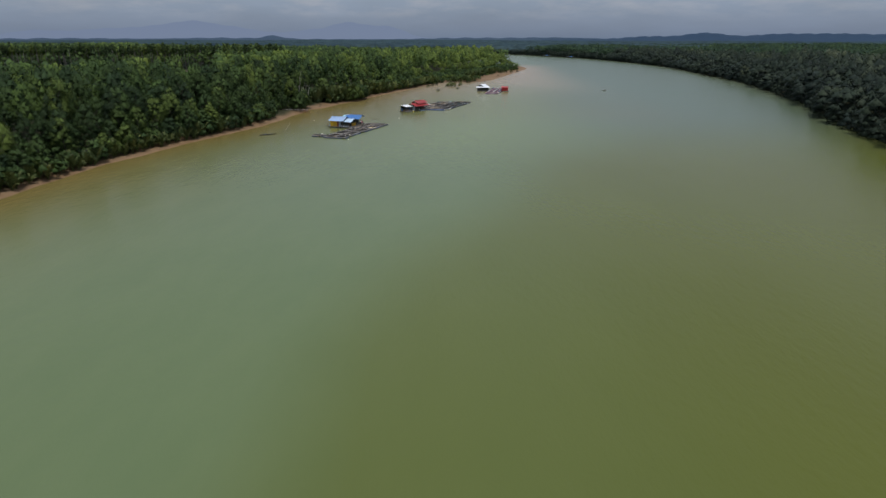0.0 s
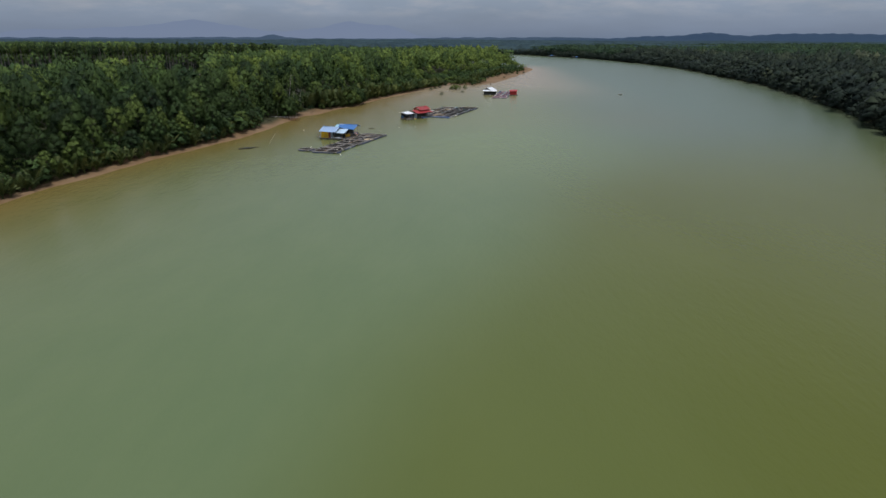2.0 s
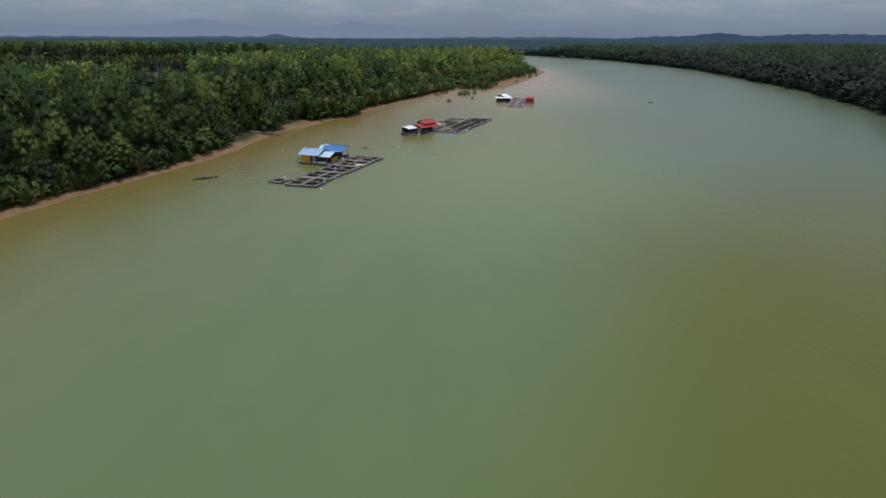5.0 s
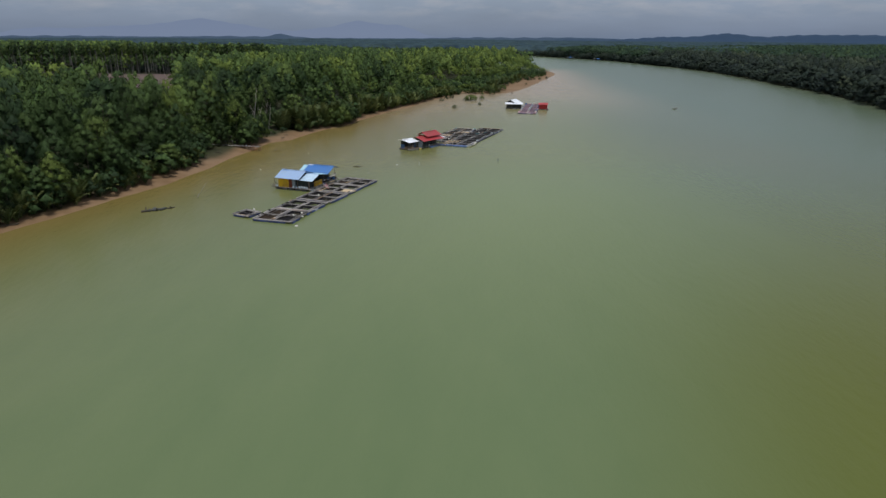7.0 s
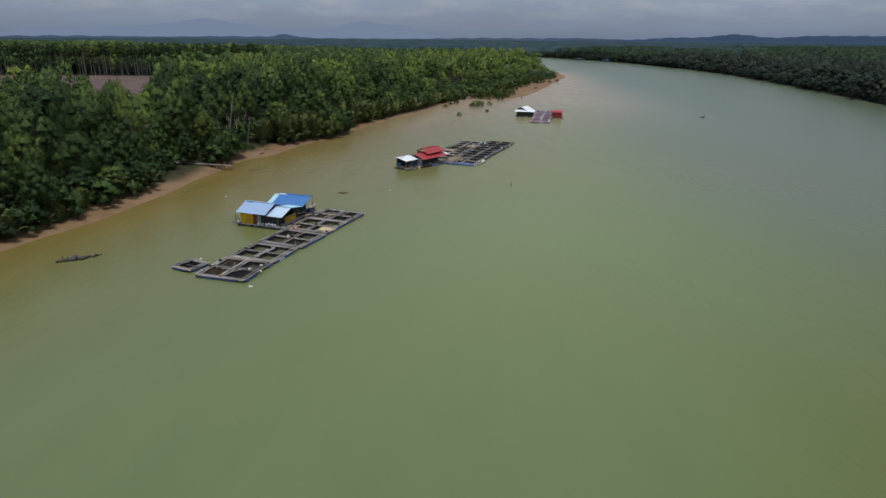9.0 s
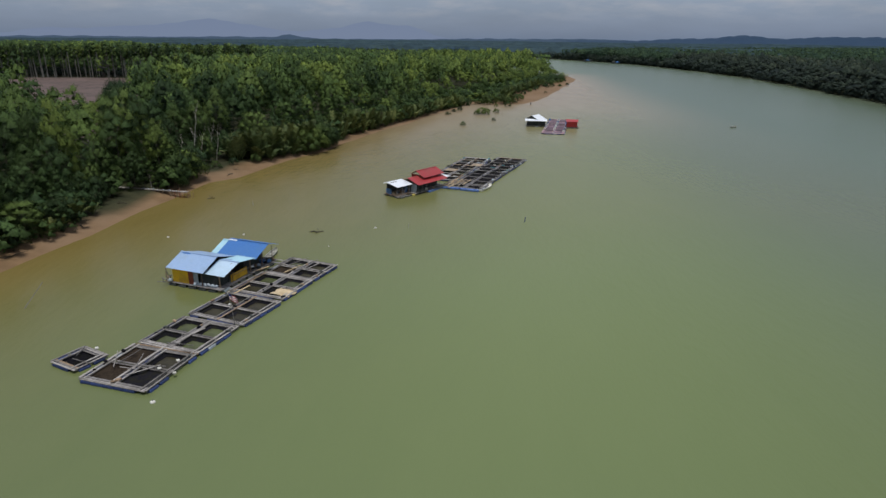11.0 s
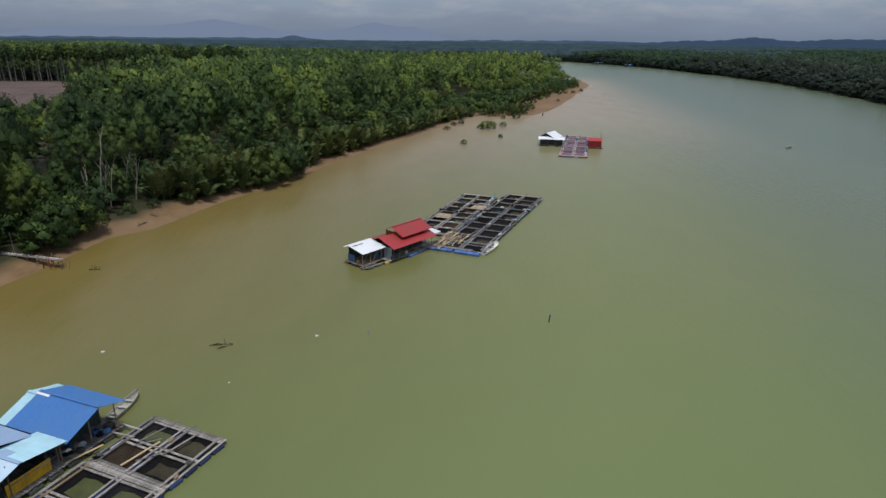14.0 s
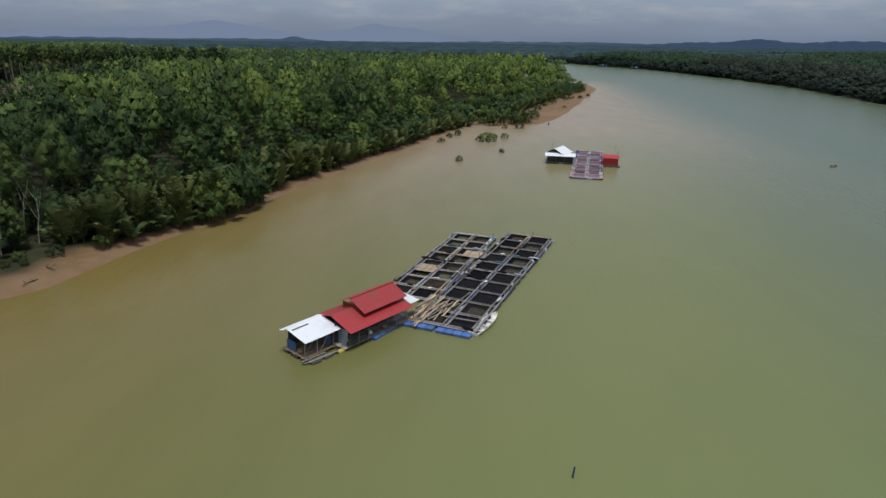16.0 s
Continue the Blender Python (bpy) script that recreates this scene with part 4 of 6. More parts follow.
            if code in "wb":
                board("cage_water", t, x0 + 0.05, x1 - 0.05, y0 + 0.05, y1 - 0.05, -0.05, 0.008, CAGE_GREEN if code == "w" else CAGE_WATER,
                      "green water inside the net" if code == "w" else "brown water inside the net, shade put into its colour", bev=0)
    return t


def corrugated(u0, u1, va, za, vb, zb, pitch=0.55, amp=0.007, thick=0.02):
    """A ribbed metal roof slope from the line v=va, z=za up to v=vb, z=zb."""
    bm = bmesh.new()
    n = max(2, int((u1 - u0) / pitch)) * 4
    run = Vector((0, vb - va, zb - za))
    nrm = Vector((0, -(zb - za), vb - va)).normalized()
    if nrm.z < 0:
        nrm = -nrm
    rows = []
    for layer in (0, -thick):
        for v, z in ((va, za), (vb, zb)):
            row = []
            for i in range(n + 1):
                h = amp * (0, 1, 1, 0)[i % 4] + layer
                row.append(bm.verts.new((u0 + (u1 - u0) * i / n + nrm.x * h, v + nrm.y * h, z + nrm.z * h)))
            rows.append(row)
    for a, b in ((rows[0], rows[1]), (rows[2], rows[3]), (rows[0], rows[2]), (rows[1], rows[3])):
        for i in range(n):
            bm.faces.new((a[i], a[i + 1], b[i + 1], b[i]))
    for i in (0, n):
        bm.faces.new((rows[0][i], rows[1][i], rows[3][i], rows[2][i]))
    bmesh.ops.recalc_face_normals(bm, faces=bm.faces)
    return bm


def deck(parent, u0, u1, v0, v1, z, rnd, material=WOOD, across=0.28):
    """Loose deck boards on bearers."""
    n = int((v1 - v0) / across)
    for i in range(n):
        y = v0 + (v1 - v0) * i / n
        board("deck_board", parent, u0 + rnd.uniform(-0.12, 0.05), u1 + rnd.uniform(-0.05, 0.12), y + 0.015, y + across - 0.015, z - 0.05, z, material, bev=0)
    for x in np.linspace(u0 + 0.2, u1 - 0.2, 5):
        board("bearer", parent, x - 0.07, x + 0.07, v0, v1, z - 0.19, z - 0.052, BROWN_WOOD)


def floats(parent, u0, u1, v0, v1, rnd, material=DRUM):
    for x in np.arange(u0 + 0.7, u1, 1.7):
        for y in (v0 + 0.15, v1 - 0.15):
            sub("drum", drum_mesh(1.2, 0.28, material if rnd.random() < 0.88 else GREY_BOARD), parent, pose(x, y, 0.06, 0, 0, rnd.uniform(-4, 4)))
    for y in np.arange(v0 + 1.2, v1 - 0.5, 1.7):
        for x in (u0 + 0.1, u1 - 0.1):
            sub("drum", drum_mesh(1.2, 0.28, material if rnd.random() < 0.88 else GREY_BOARD), parent, pose(x, y, 0.06, 0, 0, 90 + rnd.uniform(-4, 4)))


def wall(name, parent, u0, u1, v0, v1, z0, z1, material, label="", width=0.3):
    """A wall of upright boards with grooved joints, one closed mesh."""
    along_u = (u1 - u0) > (v1 - v0)
    a, b = (u0, u1) if along_u else (v0, v1)
    n = max(1, int((b - a) / width))
    prof = []
    for i in range(n):
        s, e = a + (b - a) * i / n, a + (b - a) * (i + 1) / n
        prof += [(s, 0.02), (s + 0.012, 0.0), (e - 0.012, 0.0), (e, 0.02)] if i == n - 1 else [(s, 0.02), (s + 0.012, 0.0), (e - 0.012, 0.0)]
    bm = bmesh.new()
    rows = []
    for z in (z0, z1):
        for back in (0, 1):
            row = []
            for s, g in prof:
                lo, hi = (v0 + g, v1 - g * 0.3) if along_u else (u0 + g * 0.3, u1 - g)
                w = hi if back else lo
                row.append(bm.verts.new((s, w, z) if along_u else (w, s, z)))
            rows.append(row)
    for p, q in ((0, 2), (1, 3), (0, 1), (2, 3)):
        for i in range(len(prof) - 1):
            bm.faces.new((rows[p][i], rows[p][i + 1], rows[q][i + 1], rows[q][i]))
    for i in (0, len(prof) - 1):
        bm.faces.new((rows[0][i], rows[1][i], rows[3][i], rows[2][i]))
    bmesh.ops.recalc_face_normals(bm, faces=bm.faces)
    return part(name, bm, material, parent, label)


def boat(m, length, width, label, inside, hull, group=""):
    """An open, flat-sterned wooden boat with gunwale, thwarts and floor."""
    t = thing("boat", m, label, "boat", group)
    st = [(0.0, 0.80, 0.50, 0.02), (0.2, 0.95, 0.46, -0.05), (0.5, 1.0, 0.44, -0.06), (0.75, 0.82, 0.50, -0.04), (0.92, 0.42, 0.60, 0.04), (1.0, 0.06, 0.68, 0.20)]
    bm = bmesh.new()
    rows = []
    for f, wd, top, keel in st:
        y, hw = f * length, wd * width / 2
        prof = [(-hw, top), (-hw * 0.86, 0.18 + keel), (-hw * 0.55, keel), (hw * 0.55, keel), (hw * 0.86, 0.18 + keel), (hw, top)]
        inner = [(hw - 0.05 * min(1, wd * 2), top), (hw * 0.80, 0.22 + keel), (hw * 0.5, keel + 0.06), (-hw * 0.5, keel + 0.06), (-hw * 0.80, 0.22 + keel), (-hw + 0.05 * min(1, wd * 2), top)]
        rows.append([bm.verts.new((x, y, z)) for x, z in prof + inner])
    for a, b in zip(rows, rows[1:]):
        for i in range(12):
            bm.faces.new((a[i], a[(i + 1) % 12], b[(i + 1) % 12], b[i]))
    for rr in (rows[0], rows[-1]):
        for i in range(5):
            bm.faces.new((rr[i], rr[i + 1], rr[10 - i], rr[11 - i]))
    bmesh.ops.recalc_face_normals(bm, faces=bm.faces)
    part("hull", bm, hull, t)
    for f in (0.18, 0.42, 0.66):
        hw = width / 2 * 0.84
        board("thwart", t, -hw, hw, f * length - 0.13, f * length + 0.13, 0.30, 0.335, inside)
    for k in range(4):
        board("floor_board", t, -width * 0.24 + k * width * 0.125, -width * 0.24 + (k + 1) * width * 0.125 - 0.02, 0.08 * length, 0.78 * length, 0.085, 0.11, inside, bev=0)
    board("transom", t, -width * 0.40, width * 0.40, -0.035, 0.02, 0.05, 0.50, hull)
    return t


# ---- first fish farm: five cage rafts and the blue-roofed house ----
rnd = random.Random(11)
F1 = "grey plank raft of four dark net cages on blue drums"
for (cx, cy, yaw, w, l), shows in zip(((-35.85, 214.05, -14.5, 7.6, 7.3), (-33.65, 221.45, -18.0, 7.5, 6.6), (-30.95, 228.95, -20.5, 7.8, 7.1), (-28.5, 236.55, -19.5, 7.9, 6.8), (-26.0, 243.2, -20.8, 7.7, 6.2)),
                                     ("oonb", "wwww", "bbbb", "bwnw", "owbb")):
    cage_module(pose(cx, cy, 0, 0, 0, yaw), 2, 2, w / 2, l / 2, F1, rnd, inside=shows)
cage_module(pose(-43.1, 215.35, 0, 0, 0, -26), 1, 1, 3.3, 3.2, "small single grey plank cage raft with a black net", rnd, inside="n")

HOUSE1 = pose(-43.9, 236.9, 0, 0, 0, -18.2)
h = thing("floating_house", HOUSE1, "floating house with pale and deep blue roofs and yellow walls", "house")
floats(h, 0.6, 9.6, 0.1, 13.2, rnd, DARK)
deck(h, 0.6, 9.6, 0.0, 13.2, 0.50, rnd, DARK_WOOD)
for nm, u0, u1, pts, mt, lb in (
        ("front_roof", 0.5, 6.9, ((0.0, 2.6), (3.3, 3.95), (7.1, 2.75)), ROOF_PALE, "pale blue ribbed metal roof"),
        ("porch_roof", 6.6, 9.95, ((0.55, 2.3), (3.9, 3.3), (7.7, 2.65)), ROOF_PALE, "pale porch roof with a faded cyan back slope"),
        ("rear_roof", 3.2, 10.1, ((7.4, 2.55), (10.8, 3.9), (13.4, 3.0)), ROOF_BLUE, "deep blue ribbed metal roof"),
        ("rear_roof", 2.0, 3.2, ((7.45, 2.48), (10.6, 3.7), (13.2, 2.95)), ROOF_SKY, "faded cyan metal roof sheets")):
    (va, za), (vb, zb), (vc, zc) = pts
    ro = part(nm, corrugated(u0, u1, va, za, vb, zb), mt if nm != "porch_roof" else ROOF_PALER, h, lb)
    part("back_slope", corrugated(u0, u1, vb, zb, vc, zc), ROOF_SKY if nm == "porch_roof" else mt, ro)
    board("ridge_cap", ro, u0 - 0.02, u1 + 0.02, vb - 0.16, vb + 0.16, zb + 0.02, zb + 0.05, mt, bev=0.01)
    for uu in (u0 + 0.25, (u0 + u1) / 2, u1 - 0.25):
        pole("rafter", ro, (uu, va + 0.1, za - 0.06), (uu, vb, zb - 0.08), 0.045, BROWN_WOOD)
wall("front_wall", h, 1.2, 3.9, 0.42, 0.48, 0.5, 2.57, YELLOW, "bright yellow painted board wall")
wall("door", h, 3.95, 4.75, 0.43, 0.48, 0.5, 2.45, REDDISH, "red-brown board door")
wall("front_wall", h, 4.8, 5.6, 0.45, 0.50, 0.5, 2.65, GREY_BOARD, "pale grey board wall")
wall("front_wall", h, 5.65, 8.5, 0.95, 1.0, 0.5, 2.35, DARK, "dark board wall")
wall("side_wall", h, 1.14, 1.20, 0.5, 6.4, 0.5, 2.65, GREY_BOARD)
wall("side_wall", h, 8.62, 8.68, 1.3, 3.0, 0.5, 2.45, DARK)
wall("side_wall", h, 9.0, 9.06, 3.0, 6.6, 0.5, 1.60, YELLOW, "low yellow painted board wall")
wall("inner_wall", h, 1.4, 8.6, 6.5, 6.56, 0.5, 2.75, DARK)
wall("rear_wall", h, 2.2, 2.26, 7.4, 12.6, 0.5, 2.55, BLUE_BOARD)
wall("rear_wall", h, 2.2, 7.4, 12.6, 12.66, 0.5, 2.75, DARK)
wall("rear_wall", h, 7.4, 7.46, 8.0, 12.6, 0.5, 2.35, DARK)
for u, v, zt in ((0.2, 0.3, 2.6), (0.2, 6.6, 2.7), (9.1, 0.6, 2.3), (9.1, 3.3, 3.2), (9.1, 7.2, 2.6), (6.2, 0.5, 2.4), (8.9, 7.6, 2.6), (8.9, 10.4, 3.8), (8.9, 13.0, 2.8), (3.1, 13.1, 2.9), (2.0, 7.6, 2.5)):
    pole("post", h, (u, v, 0.3), (u, v, zt), 0.06, BROWN_WOOD)
for v in (3.3, 5.0, 6.6):
    board("rail", h, 9.05, 9.12, v, v + 1.6, 1.35, 1.43, WOOD)
part("roof_patch", corrugated(7.1, 8.2, 4.0, 3.32, 4.8, 3.185), ROOF_PALE, h, "dull blue sheet patched over the porch ridge")
part("roof_patch", corrugated(1.0, 2.3, 2.95, 3.85, 3.25, 3.97), ROOF_BLUE, h, "deep blue sheet patched under the ridge")
part("ridge_sheet", corrugated(3.1, 4.6, 10.45, 3.80, 10.78, 3.935), ROOF_WHITE, h, "white sheet on the rear ridge")
rs = random.Random(57)
for cx, cy, yaw, n in ((-35.85, 214.05, -14.5, 6), (-33.65, 221.45, -18.0, 2), (-26.0, 243.2, -20.8, 5), (-43.1, 215.35, -26, 2)):
    half = 1.2 if cx < -40 else 3.0
    for k in range(n):
        ln = rs.uniform(2.2, 4.2) if half > 2 else rs.uniform(1.6, 2.6)
        ob = new("pole", pole_mesh("pole", ln, 0.05, 0.035, (WOOD, DARK_WOOD)[k % 2]))
        a = rs.choice((0.1, 1.5, 0.9, 2.2)) + rs.uniform(-0.2, 0.2)
        u, v = rs.uniform(-half, half * 0.4), rs.uniform(-half, half * 0.4)
        ob.matrix_world = pose(cx, cy, 0.52, 0, 0, yaw) @ between((u, v, 0.0), (u + math.cos(a), v + math.sin(a), rs.uniform(0.0, 0.06)))
        tagged(ob, "thin weathered pole laid across a fish cage", "pole", "poles on the cages")
# what stands on its deck


def sack(m, sx, sy, sz, material, label):
    """A slumped sack."""
    r = random.Random(int(m.translation.x * 977 + m.translation.y * 131))
    bm = bmesh.new()
    bmesh.ops.create_icosphere(bm, subdivisions=2, radius=0.5)
    for v in bm.verts:
        f = 1 + r.uniform(-0.12, 0.12)
        v.co = Vector((v.co.x * sx * f, v.co.y * sy * f, max(-0.32, v.co.z) * sz * f + 0.32 * sz))
    ob = new("sack", finish("sack", bm, material, True))
    ob.matrix_world = m
    return tagged(ob, label, "sack")


def crate(m, sx, sy, sz, material, label):
    t = thing("crate", m, label, "crate")
    for z in (0.0, sz * 0.36, sz * 0.72):
        for y in (-sy / 2, sy / 2):
            board("slat", t, -sx / 2, sx / 2, y - 0.015, y + 0.015, z + 0.01, z + sz * 0.27, material)
        for x in (-sx / 2, sx / 2):
            board("slat", t, x - 0.015, x + 0.015, -sy / 2 + 0.02, sy / 2 - 0.02, z + 0.01, z + sz * 0.27, material)
    board("base", t, -sx / 2 + 0.02, sx / 2 - 0.02, -sy / 2 + 0.02, sy / 2 - 0.02, 0.0, 0.03, material)
    return t


for u, v, s, mt, lb in ((5.2, 0.2, 0.8, GREY_BOARD, "grey feed sack slumped on the house deck"), (5.9, 0.5, 0.8, GREY_BOARD, "grey feed sack beside the dark wall"), (6.6, 0.5, 0.75, GREY_BOARD, "grey feed sack beside the dark wall"),
                        (7.2, 0.55, 0.8, GREY_BOARD, "grey feed sack beside the dark wall"), (7.8, 0.6, 0.7, GREY_BOARD, "grey sack on the deck edge"), (8.4, 0.65, 0.7, GREY_BOARD, "grey sack on the deck edge"),
                        (0.9, 0.2, 0.8, GREY_BOARD, "grey bundle under the roof edge"), (8.6, 8.4, 0.8, WHITE, "white sack beneath the blue roof"), (8.9, 9.5, 0.9, GREY_BOARD, "grey sack beneath the blue roof")):
    sack(HOUSE1 @ pose(u, v, 0.50, 0, 0, u * 50), 0.8 * s, 0.5 * s, 0.75 * s, mt, lb)
rk = random.Random(23)
for k in range(11):
    ob = new("pole", pole_mesh("pole", rk.uniform(0.8, 1.7), 0.06, 0.04, (BROWN_WOOD, DARK_WOOD, WOOD)[k % 3]))
    u, v = rk.uniform(0.2, 1.1), rk.uniform(-0.5, 1.2)
    ob.matrix_world = HOUSE1 @ between((u, v, 0.52), (u - rk.uniform(-0.4, 0.8), v + rk.uniform(-0.9, 0.5), 0.52 + rk.uniform(0.02, 0.4)))
    tagged(ob, "thin weathered pole propped against the house deck corner", "pole", "poles by the blue-roofed house")
for k in range(16):
    u, v = (rnd.uniform(0.5, 1.0), rnd.uniform(0.2, 5.5)) if k < 8 else (rnd.uniform(8.0, 9.3), rnd.uniform(7.6, 12.8))
    sack(HOUSE1 @ pose(u, v, 0.50, 0, 0, k * 53), rnd.uniform(0.5, 1.0), rnd.uniform(0.4, 0.7), rnd.uniform(0.3, 0.7), (NET, BROWN_WOOD, DARK, BLUE_BOARD)[k % 4], "heap of old net and rags on the house deck")
for u, v, mt in ((8.4, 11.2, BLUE_BOARD), (8.9, 12.2, DARK), (1.0, 1.6, BROWN_WOOD), (0.9, 3.0, BLUE_BOARD)):
    crate(HOUSE1 @ pose(u, v, 0.50, 0, 0, u * 20), 0.8, 0.55, 0.5, mt, "slatted crate standing on the house deck")
boat(pose(-32.55, 247.4, -0.02, 0, 0, -3), 4.6, 1.25, "pale grey open wooden boat moored behind the blue roof", BOAT_GREY, BOAT_GREY)

# heaps of net and small floats on the walkways
for k in range(34):
    cx, cy, yaw, w, l = ((-35.85, 214.05, -14.5, 7.6, 7.3), (-33.65, 221.45, -18.0, 7.5, 6.6), (-30.95, 228.95, -20.5, 7.8, 7.1), (-28.5, 236.55, -19.5, 7.9, 6.8), (-26.0, 243.2, -20.8, 7.7, 6.2))[k % 5]
    u, v = (rnd.choice((-w / 2, 0, w / 2)) + rnd.uniform(-0.2, 0.2), rnd.uniform(-l / 2, l / 2))
    s = rnd.uniform(0.5, 1.1)
    mt, lb = ((NET, "dark heap of fishing net on a cage walkway"), (DARK, "dark bundle of rope on a cage walkway"), (BROWN_WOOD, "brown heap of old net on a cage walkway"))[k % 3]
    sack(pose(cx, cy, 0.46, 0, 0, yaw) @ pose(u, v, 0, 0, 0, k * 47), 0.7 * s, 0.4 * s, 0.28 * s, mt, lb)
for k in range(18):
    m = (pose(6.05, 315.45, 0.46, 0, 0, -21.0), pose(-1.9, 319.6, 0.46, 0, 0, -18.6))[k % 2]
    s = rnd.uniform(0.6, 1.2)
    mt, lb = ((NET, "dark heap of fishing net on a long raft"), (DARK, "dark sack on a long raft"), (DARK, "dark bundle on a long raft"), (BROWN_WOOD, "brown heap of old net on a long raft"))[k % 4]
    sack(m @ pose(rnd.choice((-3.6, 0, 3.6)) + rnd.uniform(-0.2, 0.2), rnd.uniform(-14, 14), 0, 0, 0, k * 31), 0.7 * s, 0.5 * s, 0.35 * s, mt, lb)

RAFTS = ((pose(5.75, 315.5, 0.44, 0, 0, -20.8), 3.84, 3.98, 10), (pose(-1.9, 319.6, 0.44, 0, 0, -18.6), 3.5, 3.72, 8))
for k in range(76):
    m, cw, ch, n = RAFTS[k % 2]
    s = rnd.uniform(0.5, 1.2)
    mt, lb = ((NET, "dark net hung over a raft beam"), (DARK, "dark net hung over a raft beam"), (NET, "dark net hung over a raft beam"), (GREY_BOARD, "pale bag tied to a raft beam"), (WHITE, "small white float on a raft beam"),
              (GREY_BOARD, "faded grey cloth on a raft beam"), (TEAL_NET, "teal net heaped on a raft beam"))[k % 7]
    small = 0.5 if k % 7 in (3, 4) else 1.0
    along = rnd.random() < 0.45
    u = rnd.choice((-cw, 0, cw)) if along else rnd.uniform(-cw, cw)
    v = rnd.uniform(-0.48, 0.48) * n * ch if along else (rnd.randrange(n + 1) - n / 2) * ch
    sack(m @ pose(u, v, 0, 0, 0, 90 * along + rnd.uniform(-8, 8)), 1.6 * s * small, 0.42 * s, 0.34 * s * small, mt, lb)
for k in range(30):
    m, cw, ch, n = RAFTS[k % 2]
    post = thing("stake", m @ pose(rnd.choice((-cw, 0.0, cw)) + rnd.choice((-0.3, 0.3)), (rnd.randrange(n + 1) - n / 2) * ch + 0.2, -0.4), "dark upright stake lashed to a raft beam", "stake", "stakes on the raft")
    pole("shaft", post, (0, 0, 0), (rnd.uniform(-0.15, 0.15), rnd.uniform(-0.15, 0.15), rnd.uniform(0.9, 1.6)), 0.05, DARK)

# loose things on the first farm's rafts
bm = bmesh.new()
bmesh.ops.create_grid(bm, x_segments=14, y_segments=10, size=0.5)
rr = random.Random(3)
for v in bm.verts:
    d = math.hypot(v.co.x * 2, v.co.y * 2)
    v.co = Vector((v.co.x * (3.0 + 0.3 * math.sin(v.co.y * 9)), v.co.y * (2.2 + 0.3 * math.sin(v.co.x * 7)), 0.10 + 0.34 * max(0, 1 - d) + 0.10 * noise.noise(Vector((v.co.x * 6, v.co.y * 6, 1)))))
tarp = new("tarpaulin", finish("tarpaulin", bm, TARP, True))
tarp.modifiers.new("thick", "SOLIDIFY").thickness = 0.02
tarp.matrix_world = pose(-26.15, 234.2, 0.20, 0, 0, -24)
tagged(tarp, "crumpled tan tarpaulin heaped over a fish cage", "tarpaulin")

fl = thing("flag", pose(-28.95, 223.3, 0.42), "drooping red and white striped flag on a leaning pole", "flag")
pole("flagpole", fl, (0, 0, 0), (-0.55, 0.25, 4.4), 0.035, WOOD)


def flag_strip(i0, i1, k0, k1):
    """A strip of the hanging cloth, from fold to fold."""
    bm = bmesh.new()
    grid = []
    for i in range(i0, i1 + 1):
        for k in (k0, k1):
            grid.append(bm.verts.new((-0.52 + i * 0.10 + 0.02 * k, 0.22 + 0.08 * math.sin(i * 1.1), 4.30 - i * 0.06 - k * 0.12 + 0.02 * math.sin(i * 2.0))))
    for j in range(i1 - i0):
        bm.faces.new((grid[2 * j], grid[2 * j + 2], grid[2 * j + 3], grid[2 * j + 1]))
    return bm


for k in range(7):
    part("stripe", flag_strip(4 if k < 3 else 0, 10, k, k + 1), FLAG_RED if k % 2 == 0 else FLAG_WHITE, fl, "red stripe" if k % 2 == 0 else "white stripe")
part("canton", flag_strip(0, 4, 0, 3), FLAG_NAVY, fl, "dark blue corner")

for x, y, z, a, ln, mt in ((-35.0, 213.0, 0.50, 40, 3.4, WOOD), (-33.3, 221.2, 0.50, 60, 3.6, WOOD), (-31.8, 242.3, 0.50, 55, 3.0, TAN_WOOD), (-27.2, 242.6, 0.50, 62, 3.6, TAN_WOOD),
                           (-24.4, 244.0, 0.50, 60, 3.4, WOOD), (-32.0, 234.5, 0.52, 68, 3.2, TAN_WOOD), (-30.9, 245.2, 0.50, -14, 4.2, WOOD), (-30.4, 246.3, 0.50, -20, 3.6, WOOD)):
    ob = new("loose_plank", box_mesh(ln, 0.2, 0.05, mt))
    ob.matrix_world = pose(x, y, z, 0, 0, a)
    tagged(ob, "loose weathered plank lying across a cage raft", "plank", "loose planks")


def buoy(x, y, s, material, label, z=0.0):
    """A round float with a neck and a ring."""
    t = thing("buoy", pose(x, y, z, 8, 5, 30), label, "buoy")
    bm = bmesh.new()
    bmesh.ops.create_uvsphere(bm, u_segments=14, v_segments=9, radius=s)
    for v in bm.verts:
        v.co.z *= 0.85
    part("body", bm, material, t, smooth=True)
    bm = bmesh.new()
    bmesh.ops.create_cone(bm, cap_ends=True, segments=8, radius1=s * 0.32, radius2=s * 0.22, depth=s * 0.5)
    bmesh.ops.translate(bm, vec=(0, 0, s * 0.95), verts=bm.verts)
    part("neck", bm, DARK, t)
    return t


for x, y, z in ((-33.4, 213.3, 0.56), (-32.2, 215.0, 0.56), (-31.5, 212.6, 0.50), (-42.3, 217.3, 0.55), (-31.9, 229.5, 0.5)):
    buoy(x, y, 0.20, WHITE, "white round float on a cage raft", z)
buoy(-31.6, 208.0, 0.26, WHITE, "white float drifting beside the cage raft")
buoy(-40.6, 260.0, 0.22, WHITE, "pale float on the river")
buoy(-17.8, 265.2, 0.24, WHITE, "pale mooring float on the river")
buoy(-53.1, 257.8, 0.20, WHITE, "white float on the river")
